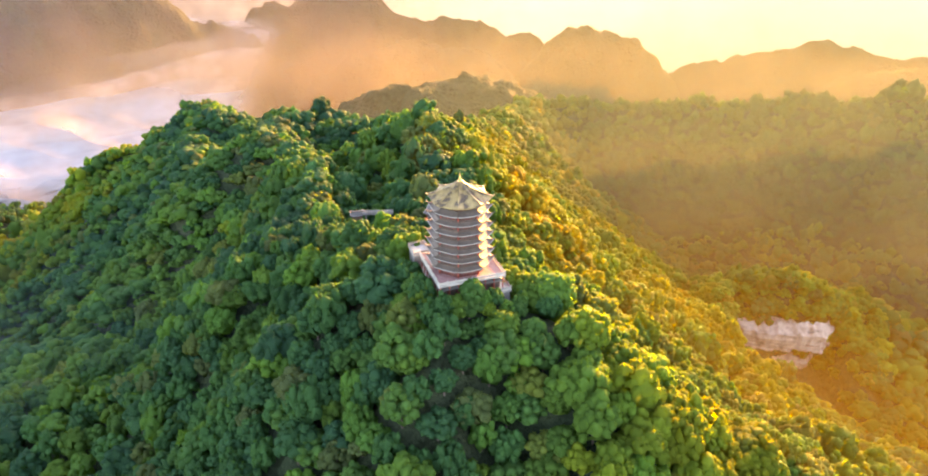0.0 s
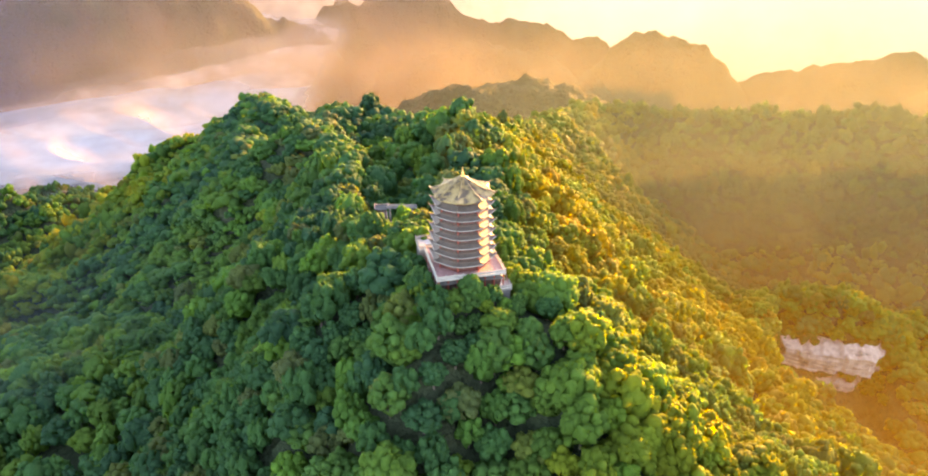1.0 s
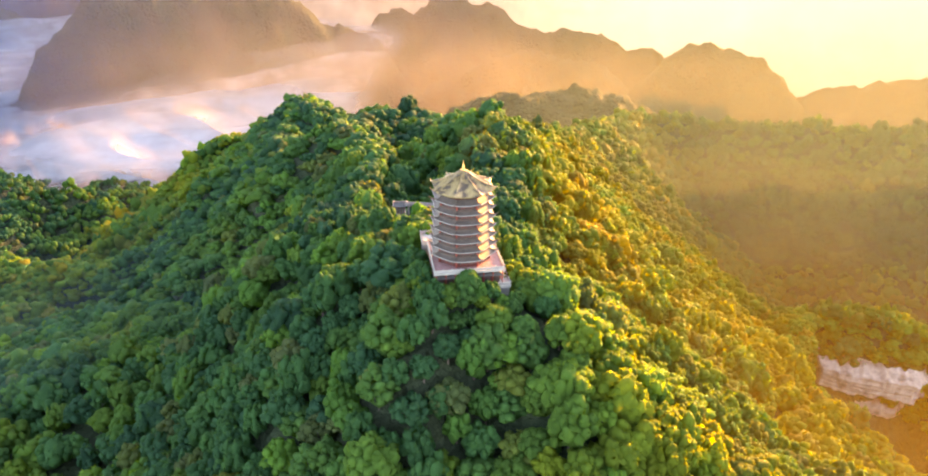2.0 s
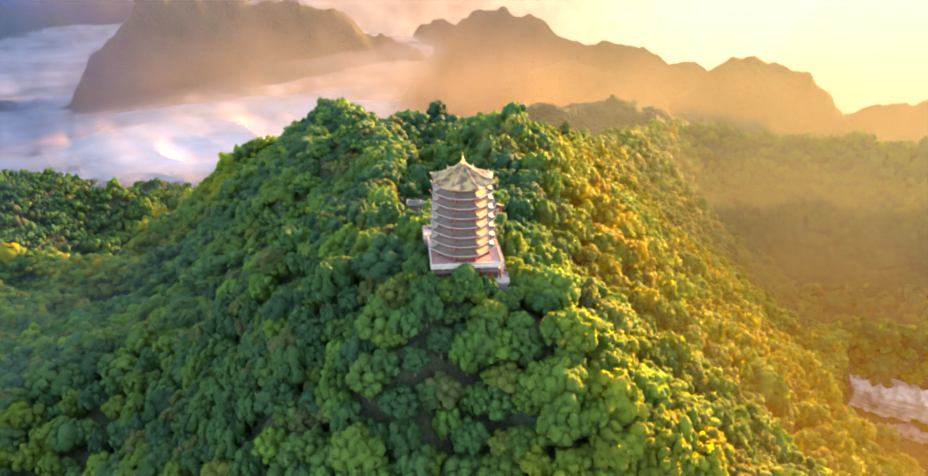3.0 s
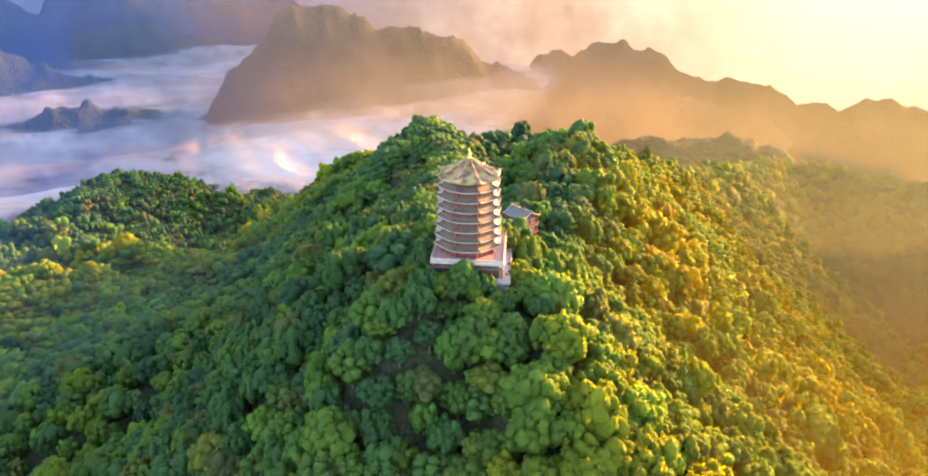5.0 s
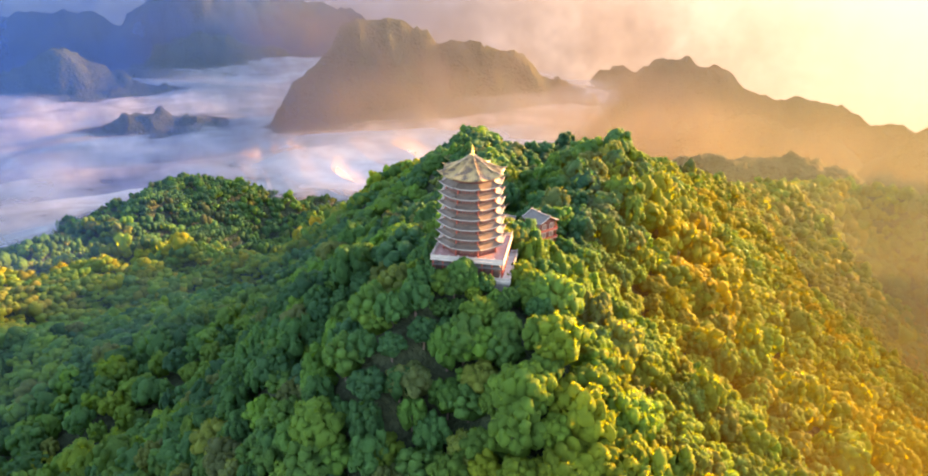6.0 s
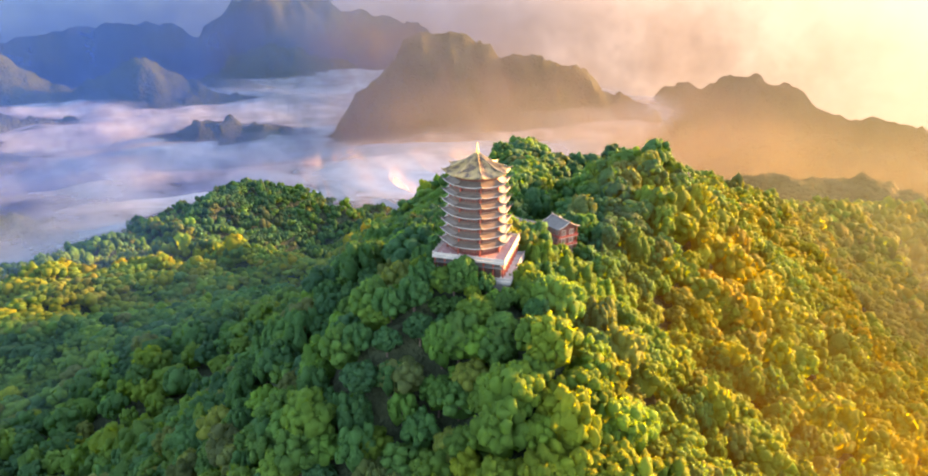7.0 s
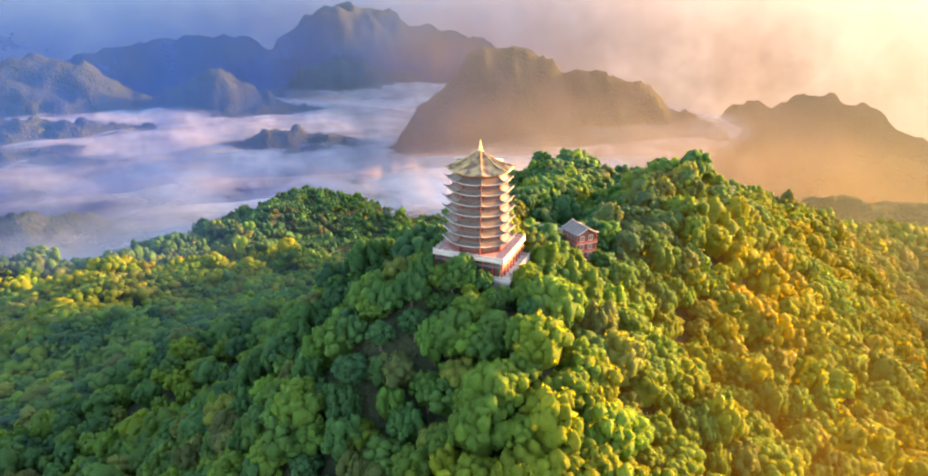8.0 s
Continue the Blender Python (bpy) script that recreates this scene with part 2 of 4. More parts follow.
# crest lines: slope of the sides, roundness of the crest, points
CRESTS = [
    # the summit and its spurs
    (0.99, 10, [(-2, 176, -12), (-2, 196, -11)]),
    (0.80, 9, [(-2, 196, -15), (-9, 250, -33), (-8, 325, -34), (-30, 400, -33), (-30, 472, -58), (-80, 530, -80), (-126, 600, -91), (-185, 690, -125)]),
    (1.0, 7, [(-20, 205, -14), (-64, 250, -34), (-68, 300, -40), (-108, 414, -56), (-142, 433, -53), (-195, 470, -96), (-230, 540, -100)]),
    (0.85, 6, [(-142, 433, -53), (-150, 500, -76), (-148, 552, -84), (-126, 600, -91)]),
    (1.15, 5, [(-64, 250, -34), (-78, 246, -36), (-90, 240, -45), (-103, 233, -67), (-115, 226, -82), (-135, 230, -100), (-152, 240, -108)]),
    (0.36, 6, [(-150, 238, -112), (-168, 240, -116), (-200, 247, -127), (-245, 236, -141), (-290, 222, -153), (-383, 224, -162), (-445, 240, -174), (-520, 270, -225)]),
    (0.95, 6, [(-230, 440, -124), (-251, 428, -130), (-350, 399, -200), (-414, 377, -211), (-492, 408, -230), (-567, 404, -245)]),
    (0.95, 6, [(-230, 540, -104), (-324, 500, -170), (-430, 508, -224), (-536, 517, -272), (-603, 536, -274), (-647, 602, -314)]),
    (1.25, 5, [(-4, 172, -10), (-10, 152, -18), (-16, 141, -30), (-26, 122, -62), (-32, 104, -88)]),
    (1.15, 5, [(-24, 190, -12), (-42, 180, -22), (-46, 164, -34), (-56, 148, -55), (-60, 126, -75), (-70, 100, -106)]),
    (1.05, 5, [(2, 178, -10), (22, 172, -13), (34, 160, -19), (38, 144, -28), (45, 122, -58), (52, 100, -85)]),
    (1.00, 6, [(36, 160, -21), (52, 154, -32), (75, 155, -49), (100, 166, -67), (138, 192, -94), (165, 200, -114), (200, 205, -142)]),
    (0.95, 6, [(14, 190, -12), (30, 194, -22), (46, 202, -44), (60, 212, -64), (80, 221, -86), (114, 220, -106), (146, 232, -124), (200, 240, -152), (300, 262, -192)]),
    (0.73, 8, [(0, 250, -30), (48, 264, -66), (92, 300, -111), (130, 330, -132), (168, 400, -165), (240, 440, -168), (300, 450, -195), (340, 430, -240)]),
    (0.83, 12, [(-30, 472, -58), (23, 690, -138), (105, 985, -205), (270, 960, -208), (380, 925, -192), (475, 880, -172), (600, 810, -140), (800, 700, -110)]),
    (0.32, 12, [(-205, 212, -134), (-225, 160, -148), (-255, 60, -178)]),
    (0.85, 8, [(-126, 600, -91), (-228, 625, -104), (-280, 707, -126), (-340, 745, -158), (-394, 770, -182), (-440, 800, -230)]),
    # hills at the edge of the mist, and islands in it
    (1.0, 10, [(-615, 184, -236), (-647, 222, -245), (-654, 274, -249), (-584, 295, -234), (-516, 300, -227), (-427, 295, -219)]),
    (1.0, 9, [(-681, 314, -261), (-636, 355, -248), (-600, 386, -245), (-567, 404, -243), (-519, 425, -249), (-425, 413, -245)]),
    (1.0, 9, [(-784, 504, -322), (-741, 547, -311), (-692, 584, -309), (-647, 602, -314), (-550, 581, -310), (-475, 560, -312)]),
    (0.55, 14, [(-859, 245, -288), (-878, 287, -300), (-875, 356, -314), (-866, 430, -328), (-897, 507, -341), (-933, 586, -361), (-998, 674, -379), (-1100, 797, -399), (-1178, 901, -412), (-1241, 991, -418), (-1223, 1043, -432), (-1198, 1095, -462), (-1143, 1124, -473), (-1035, 1102, -490)]),
    (0.60, 20, [(-1000, 1066, -475), (-929, 1134, -455), (-882, 1174, -462), (-844, 1203, -500)]),
    (0.50, 20, [(-2467, 633, -439), (-2437, 750, -464), (-2410, 841, -485), (-2379, 933, -527), (-2337, 1042, -605)]),
    (0.50, 15, [(-1775, 425, -479), (-1752, 526, -487), (-1725, 620, -494), (-1696, 704, -517), (-1678, 750, -557)]),
    # blue ridges beyond the mist
    (0.60, 20, [(-2941, 799, -440), (-2912, 907, -440), (-2853, 1092, -457), (-2732, 1384, -506), (-2650, 1545, -556), (-2541, 1731, -609)]),
    (0.60, 15, [(-2233, 1562, -524), (-2207, 1601, -502), (-2141, 1696, -483), (-2057, 1804, -524)]),
    (0.80, 25, [(-3201, 1562, -508), (-3140, 1689, -431), (-3024, 1899, -341), (-2933, 2046, -432), (-2837, 2183, -511), (-2713, 2345, -608)]),
    (0.85, 25, [(-3630, 929, -326), (-3571, 1149, -281), (-3527, 1284, -266), (-3471, 1437, -313), (-3409, 1588, -419), (-3345, 1725, -500)]),
    # the far mountains
    (1.45, 24, [(-1734, 1953, -400), (-1686, 2037, -335), (-1646, 2112, -250), (-1619, 2169, -192), (-1580, 2229, -156), (-1513, 2293, -146), (-1440, 2353, -174), (-1354, 2415, -222), (-1307, 2468, -204), (-1227, 2543, -247), (-1115, 2638, -296), (-998, 2732, -376), (-852, 2826, -470)]),
    (1.00, 30, [(-3613, 2467, -417), (-3447, 2705, -254), (-3376, 2796, -103), (-3319, 2867, -52), (-3171, 3038, -143), (-2997, 3218, -264), (-2779, 3417, -344)]),
    (0.70, 40, [(-4182, 1813, -326), (-4051, 2103, -280), (-3942, 2310, -241), (-3803, 2541, -266), (-3647, 2770, -337)]),
    (0.70, 40, [(-3391, 3092, -63), (-3215, 3283, -115), (-2996, 3493, -204), (-2760, 3692, -293)]),
    (1.45, 20, [(-1197, 3012, -742), (-1070, 3120, -610), (-979, 3190, -505), (-921, 3230, -424), (-883, 3255, -404), (-800, 3300, -427), (-715, 3355, -385), (-650, 3400, -360), (-570, 3430, -390), (-440, 3470, -408), (-315, 3490, -462), (-167, 3460, -528), (-34, 3435, -521), (127, 3400, -550), (354, 3328, -595)]),
    (0.90, 40, [(-541, 2691, -662), (-409, 2717, -515), (-207, 2744, -473), (68, 2756, -537), (213, 2751, -639)]),
    (1.60, 30, [(233, 2248, -509), (239, 2248, -434), (262, 2246, -368), (321, 2239, -334), (383, 2231, -320), (452, 2220, -329), (520, 2206, -362), (574, 2194, -407), (615, 2184, -458)]),
    (0.70, 30, [(1104, 3321, -721), (1294, 3252, -649), (1477, 3173, -617), (1617, 3104, -550), (1725, 3045, -575), (1813, 2994, -615), (1948, 2908, -582), (2151, 2761, -512)]),
    (0.75, 40, [(527, 2239, -582), (617, 2216, -555), (791, 2160, -539), (1021, 2061, -482), (1151, 1991, -427), (1289, 1905, -388)]),
    (0.75, 40, [(-198, 1688, -377), (-6, 1700, -358), (98, 1697, -364), (172, 1691, -393)]),
]


def land(x, y):
    """Height of the ground at the plan points x, y."""
    x, y = np.asarray(x, float), np.asarray(y, float)
    r = np.hypot(x - SUMMIT[0], y - SUMMIT[1])
    far = smooth(150, 1500, r)
    wx = x + far * 55 * fbm(x / 260, y / 260, 31, 3)
    wy = y + far * 55 * fbm(x / 260, y / 260, 41, 3)
    h = -640 + 30 * fbm(x / 500, y / 500, 5, 3) - 850 * smooth(1100, 3600, r) * smooth(-1500, -500, x) - 900 * smooth(2700, 3700, r) * smooth(-3000, -2000, x)
    for slope, c, pts in CRESTS:
        best = np.full(x.shape, -2000.0)
        for (ax, ay, az), (bx, by, bz) in zip(pts, pts[1:]):
            dx, dy = bx - ax, by - ay
            u = np.clip(((wx - ax) * dx + (wy - ay) * dy) / (dx * dx + dy * dy), 0, 1)
            d = np.hypot(wx - ax - u * dx, wy - ay - u * dy)
            steeper = 0.45 * np.maximum(d - 130, 0) if slope < 0.4 else 0          # broad shelves break off towards the valleys
            best = np.maximum(best, az + u * (bz - az) - np.hypot(slope * d, c) + c - steeper)
        k = 4 + 8 * far
        h = 0.5 * (h + best + np.hypot(h - best, k)) - 0.25 * k * np.exp(-np.abs(h - best) / k)
    gully = np.abs(fbm(x / 210, y / 210, 11, 4))
    h = h + 34 * smooth(400, 1100, r) * (0.3 - gully) + far * (20 * fbm(x / 60, y / 60, 61, 4) + 40 * (0.25 - np.abs(fbm(x / 150, y / 150, 77, 3)))) + (2.5 + 13 * far) * fbm(x / 24, y / 24, 21, 3) + (26 + 44 * smooth(330, 480, r)) * smooth(210, 420, r) * smooth(-120, -260, x) * (0.16 - np.abs(fbm(x / 130, y / 130, 91, 3)))
    # the notch below the eastern bluff, in front of the cliff
    c, s = math.cos(radians(-14)), math.sin(radians(-14))
    u, v = (x - 243) * c + (y - 424) * s, (x - 243) * s - (y - 424) * c
    h = h - 46 * smooth(50, 35, np.abs(u + 4)) * smooth(-24, 8, v) * smooth(120, 40, v)
    # level ground under the pagoda and its hall
    flat = 1 - smooth(11, 19, np.hypot(x - SUMMIT[0], y - SUMMIT[1]))
    return h * (1 - flat) - 8.0 * flat


# ---------------------------------------------------------------- mesh helpers
def tri_mesh(name, verts, faces, material, smooth_shade=False, **attributes):
    """A mesh from arrays of points and of triangles or quads, with float attributes by point."""
    me = bpy.data.meshes.new(name)
    verts, faces = np.asarray(verts, np.float32), np.asarray(faces, np.int32)
    n, k = faces.shape
    me.vertices.add(len(verts))
    me.vertices.foreach_set("co", verts.ravel())
    me.loops.add(n * k)
    me.loops.foreach_set("vertex_index", faces.ravel())
    me.polygons.add(n)
    me.polygons.foreach_set("loop_start", np.arange(0, n * k, k, dtype=np.int32))
    me.polygons.foreach_set("loop_total", np.full(n, k, np.int32))
    me.polygons.foreach_set("use_smooth", np.full(n, smooth_shade))
    me.update(calc_edges=True)
    for key, values in attributes.items():
        me.attributes.new(key, "FLOAT", "POINT").data.foreach_set("value", np.asarray(values, np.float32))
    me.materials.append(material)
    return me


def grid_faces(rows, cols):
    i = np.arange(rows - 1)[:, None] * cols + np.arange(cols - 1)[None, :]
    return np.stack([i, i + 1, i + 1 + cols, i + cols], -1).reshape(-1, 4)


# ---------------------------------------------------------------- ground, backdrop
def ring_grid(center, radii, angles):
    r, a = np.meshgrid(radii, np.radians(angles), indexing="ij")
    return center[0] + r * np.sin(a), center[1] + r * np.cos(a)


HUB = (50.0, 20.0)


def build_ground():
    inner = ring_grid(SUMMIT, np.concatenate([np.linspace(0, 420, 120), np.linspace(427, 960, 76)]), np.linspace(-180, 180, 361))
    angles = np.concatenate([np.linspace(-180, -86, 60), np.linspace(-85.8, 52, 480), np.linspace(53, 180, 70)])
    outer = ring_grid(SUMMIT, 950 * (5.1 ** np.linspace(0, 1, 190)), angles)
    parts, faces, start = [], [], 0
    for (x, y), drop in ((inner, 0.0), (outer, 1.5)):
        d = np.hypot(x - HUB[0], y - HUB[1])
        shrink = np.minimum(1, 4840 / np.maximum(d, 1))
        x, y = HUB[0] + (x - HUB[0]) * shrink, HUB[1] + (y - HUB[1]) * shrink
        parts.append(np.stack([x, y, land(x, y) - drop], -1).reshape(-1, 3))
        faces.append(grid_faces(*x.shape) + start)
        start += x.size
    me = tri_mesh("ground", np.concatenate(parts), np.concatenate(faces)[:, ::-1], GROUND, True)
    tagged(new("ground", me), "steep green mountains and valleys under dense woods", "ground", kind="structure")


build_ground()


def build_backdrop():
    x, y = ring_grid((0, 0), [4850.0], np.linspace(-180, 180, 145))
    z = np.linspace(-2000, 15, 8)
    v = np.stack(np.broadcast_arrays(x, y, z[:, None]), -1).reshape(-1, 3)
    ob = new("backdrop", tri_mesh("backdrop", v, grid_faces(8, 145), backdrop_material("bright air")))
    ob.location = (*HUB, 0)
    tagged(ob, "hazy golden and blue air at the horizon", "backdrop", kind="structure")


build_backdrop()


# ---------------------------------------------------------------- mist
def mist(name, x, y, z, density, label, material):
    v = np.stack([x, y, z], -1).reshape(-1, 3)
    faces = grid_faces(*x.shape)
    faces = faces[density.ravel()[faces].max(1) > 0.012]
    used = np.unique(faces)
    index = np.zeros(x.size, int)
    index[used] = np.arange(len(used))
    me = tri_mesh(name, v[used], index[faces], material, True, mist_amount=density.ravel()[used])
    return tagged(new(name, me), label, "mist", kind="stuff")


def mist_sea(level, seed, amount, low, high, swell):
    """A bank of mist that fills the north-western valley and thins out where it meets the slopes."""
    x, y = np.meshgrid(np.linspace(-4300, -250, 170), np.linspace(150, 4400, 170), indexing="ij")
    z = level + swell * fbm(x / 420, y / 420, seed, 3) + 4 * fbm(x / 90, y / 90, seed + 9, 3)
    pile = np.exp(-(((x + 1080) / 420) ** 2 + ((y - 1650) / 430) ** 2) ** 1.5)
    z = z + 42 * smooth(1500, 2500, y) * smooth(-1900, -1300, x)
    over = smooth(-10, 85, z - land(x, y) + 45 * fbm(x / 120, y / 120, seed + 21, 4))
    patches = np.maximum(smooth(low, high, fbm(x / 900, y / 620, seed + 3, 4)), pile)
    rim = smooth(0, 300, x + 4300) * smooth(0, 160, -270 - 0.16 * y - x) * smooth(0, 300, 4400 - y) * smooth(0, 200, y - 150) * (1 - smooth(2900, 3350, y) * smooth(-2300, -1700, x))
    gap = 1 - 0.8 * np.exp(-((x + 1720) / 380) ** 2 - ((y - 600) / 270) ** 2)
    return mist("valley_mist", x, y, z, amount * gap * over * patches * rim, "morning mist lying in the valley, tinted blue-white as in shade", MIST)


mist_sea(-535, 71, 0.98, -1.1, -0.5, 30)
mist_sea(-490, 83, 0.86, -0.35, 0.25, 38)


def mist_bank():
    """A heap of mist before the far mountain: billows one behind the other, their sides turned to the sun and tinted
    peach as sunlit.
    """
    rng = np.random.default_rng(33)
    along, across = np.array([math.cos(radians(SUN_AZ)), -math.sin(radians(SUN_AZ))]), np.array([math.sin(radians(SUN_AZ)), math.cos(radians(SUN_AZ))])
    for k in range(5):
        u, v = np.meshgrid(np.linspace(-1, 1, 90), np.linspace(0, 1, 30), indexing="ij")
        reach = rng.uniform(360, 480)
        middle = np.array([-1120.0, 1540.0]) + across * (k - 2) * 130 + along * rng.uniform(-120, 120)
        top = -448 + 46 * fbm(u * 2.6, u * 0 + 3.1 * k, 140 + k, 4) - 70 * np.abs(u) ** 2.2
        z = -600 + (top + 600) * v
        lean = 60 * v + 30 * fbm(u * 1.8, v * 1.3, 170 + k, 2)
        x = middle[0] + along[0] * u * reach + across[0] * lean
        y = middle[1] + along[1] * u * reach + across[1] * lean
        wisp = smooth(-0.45, 0.25, fbm(u * 3.2, v * 2.4, 200 + k, 4))
        fade = smooth(0, 0.35, 1 - v) * smooth(0, 0.45, 1 - np.abs(u)) * smooth(0, 0.2, v)
        mist("valley_mist", x, y, z, 0.50 * wisp * fade, "billowing bank of morning mist tinted peach as sunlit", MIST_BANK)


mist_bank()


def haze_veil(radius, az0, az1, amount, top, seed, material, label, ends=45, depth=0):
    """A standing sheet of thin haze across the valleys, denser below, thinning out to both ends."""
    a = np.linspace(az0, az1, 90)
    z = np.linspace(-1500, top, 24)
    az, zz = np.meshgrid(a, z, indexing="ij")
    r = radius * (1 + 0.07 * fbm(az / 18, zz / 400, seed, 3))
    x, y = HUB[0] + r * np.sin(np.radians(az)), HUB[1] + r * np.cos(np.radians(az))
    fade = smooth(0, depth or 0.5 * (top + 500), top - zz) * smooth(0, ends, az - az0) * smooth(0, ends, az1 - az)
    return mist("thin_haze", x, y, zz, amount * fade, label, material)


# sheets put before the slopes to paint golden glow over them
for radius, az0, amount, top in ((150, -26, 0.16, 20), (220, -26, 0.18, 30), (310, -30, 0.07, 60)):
    haze_veil(radius, az0, 68, amount, top, int(radius), HAZE_WARM, "thin haze sheet tinted golden as sun glow over the eastern slopes", 40)
haze_veil(105, 20, 110, 0.17, 40, 105, HAZE_WARM, "thin haze sheet tinted golden as sun glow over the eastern slopes", 26, 90)
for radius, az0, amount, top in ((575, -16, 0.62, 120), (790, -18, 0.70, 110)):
    haze_veil(radius, az0, 100, amount, top, int(radius), HAZE_NEAR, "thin haze sheet tinted olive for the lit air of the eastern valley", 30)
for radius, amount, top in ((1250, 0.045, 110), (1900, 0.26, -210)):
    haze_veil(radius, -50, 100, amount, top, int(radius), HAZE_GOLD, "thin haze sheet tinted golden as sunlight between the ridges", 28)
# from here on the sheets paint shade and distance over the view
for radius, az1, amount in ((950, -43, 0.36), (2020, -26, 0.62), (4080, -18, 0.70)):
    haze_veil(radius, -140, az1, amount, 120, int(radius), HAZE_BLUE, "thin haze sheet tinted blue as shaded air over the valley", 36)
haze_veil(2260, -66, 12, 0.74, 150, 2260, HAZE_MAUVE, "thin haze sheet tinted mauve as distant air before the far mountains", 30)
haze_veil(330, -84, -26, 0.16, -48, 268, HAZE_SHADE, "thin haze sheet tinted blue-grey as shaded air in the gullies", 12, 90)
haze_veil(520, -84, -30, 0.22, -100, 470, HAZE_SHADE, "thin haze sheet tinted blue-grey as shaded air in the gullies", 12, 110)


# ---------------------------------------------------------------- woods
def ico(sub):
    bm = bmesh.new()
    bmesh.ops.create_icosphere(bm, subdivisions=sub, radius=1.0)
    v = np.array([p.co for p in bm.verts])
    f = np.array([[p.index for p in q.verts] for q in bm.faces])
    bm.free()
    return v, f


ICO = {1: ico(1), 2: ico(2)}


def crown(seed, lumps, sub, leaves):
    """A crown of uneven lumps with loose sprays of leaves, 1 wide and about 0.9 high, its base at z = -0.25."""
    rng = np.random.default_rng(seed)
    base_v, base_f = ICO[sub]
    centers, radii = [np.array([0, 0, 0.1])], [0.66 if lumps > 12 else 0.56]
    for k in range(lumps):
        u = (k + 0.5) / lumps
        a = k * 2.39996 + rng.uniform(-0.5, 0.5)
        z = 1 - 1.25 * u
        w = math.sqrt(max(0.0, 1 - z * z))
        q = rng.uniform(0.60, 0.84)
        centers.append(np.array([w * q * math.cos(a), w * q * math.sin(a), 0.12 + 0.72 * z * q * rng.uniform(0.8, 1.2)]))
        radii.append(rng.uniform(0.78, 1.3) * 1.12 / math.sqrt(lumps))
    verts, faces, start = [], [], 0
    for i, (c, r) in enumerate(zip(centers, radii)):
        base_v, base_f = ICO[2 if i == 0 and lumps > 4 else sub]
        v = base_v * r * (1 + rng.uniform(-0.30, 0.34, (len(base_v), 1))) * np.array([1, 1, rng.uniform(0.75, 1.0)]) + c
        mid = v[base_f].mean(1)
        keep = mid[:, 2] > -0.42
        for j, (c2, r2) in enumerate(zip(centers, radii)):
            if j != i:
                keep &= np.linalg.norm(mid - c2, axis=1) > r2 * 0.86
        f = base_f[keep]
        used = np.unique(f)
        index = np.zeros(len(v), int)
        index[used] = np.arange(len(used))
        verts.append(v[used])
        faces.append(index[f] + start)
        start += len(used)
    for k in range(leaves):
        i = rng.integers(1, len(centers))
        d = rng.normal(size=3)
        d[2] = abs(d[2]) * 0.8
        d /= np.linalg.norm(d)
        p = centers[i] + d * radii[i] * rng.uniform(0.9, 1.12)
        s = rng.uniform(0.035, 0.085)
        u, w = rng.normal(size=3), rng.normal(size=3)
        u, w = u / np.linalg.norm(u) * s, w / np.linalg.norm(w) * s
        verts.append(np.array([p - u, p + w, p + u]))
        faces.append(np.array([[0, 1, 2]]) + start)
        start += 3
    squash = np.array([rng.uniform(0.82, 1.2), rng.uniform(0.82, 1.2), rng.uniform(0.9, 1.25)])
    return np.concatenate(verts) * squash, np.concatenate(faces)


NEAR = [crown(10 + k, 26, 2, 320) for k in range(8)]
MIDDLE = [crown(40 + k, 24, 1, 60) for k in range(8)]
FAR = [crown(70 + k, 11, 1, 0) for k in range(6)]
TINY = [crown(90 + k, 3, 1, 0) for k in range(6)]


def scatter(x0, x1, y0, y1, step, seed):
    """Uneven plan points about step apart."""
    rng = np.random.default_rng(seed)
    gx, gy = np.meshgrid(np.arange(x0, x1, step), np.arange(y0, y1, step * 0.87), indexing="ij")
    gx = gx + (np.arange(gx.shape[1]) % 2)[None, :] * step * 0.5
    gx, gy = gx + rng.uniform(-0.36, 0.36, gx.shape) * step, gy + rng.uniform(-0.36, 0.36, gx.shape) * step
    return np.stack([gx.ravel(), gy.ravel()], -1)


# kept clear of trees: centre, half sizes and turn of each built spot
CLEAR = [(-0.3, 184.2, 12.6, 12.2, 19), (-9.5, 257, 6.4, 6.0, -25), (-1.0, 244.0, 7.0, 8.0, -25), (-15.0, 197.0, 5.0, 5.4, 19), (12.6, 172.6, 7.0, 5.0, 19), (-42.0, 282.0, 10, 1.8, 5), (233.0, 400.0, 40, 22, -14), (-21.0, 459.0, 5.0, 11.0, 0)]


def clear_of_buildings(p):
    ok = np.ones(len(p), bool)
    for cx, cy, hx, hy, turn in CLEAR:
        c, s = math.cos(radians(turn)), math.sin(radians(turn))
        u, v = (p[:, 0] - cx) * c + (p[:, 1] - cy) * s, -(p[:, 0] - cx) * s + (p[:, 1] - cy) * c
        ok &= (np.abs(u) > hx) | (np.abs(v) > hy)
    return ok


def tree_sizes(p, step, seed):
    rng = np.random.default_rng(seed)
    big = 0.5 + 0.5 * value_noise(p[:, 0] / 30, p[:, 1] / 30, seed)
    return step * (0.42 + 0.26 * rng.random(len(p)) ** 1.4) * (0.80 + 0.42 * big)


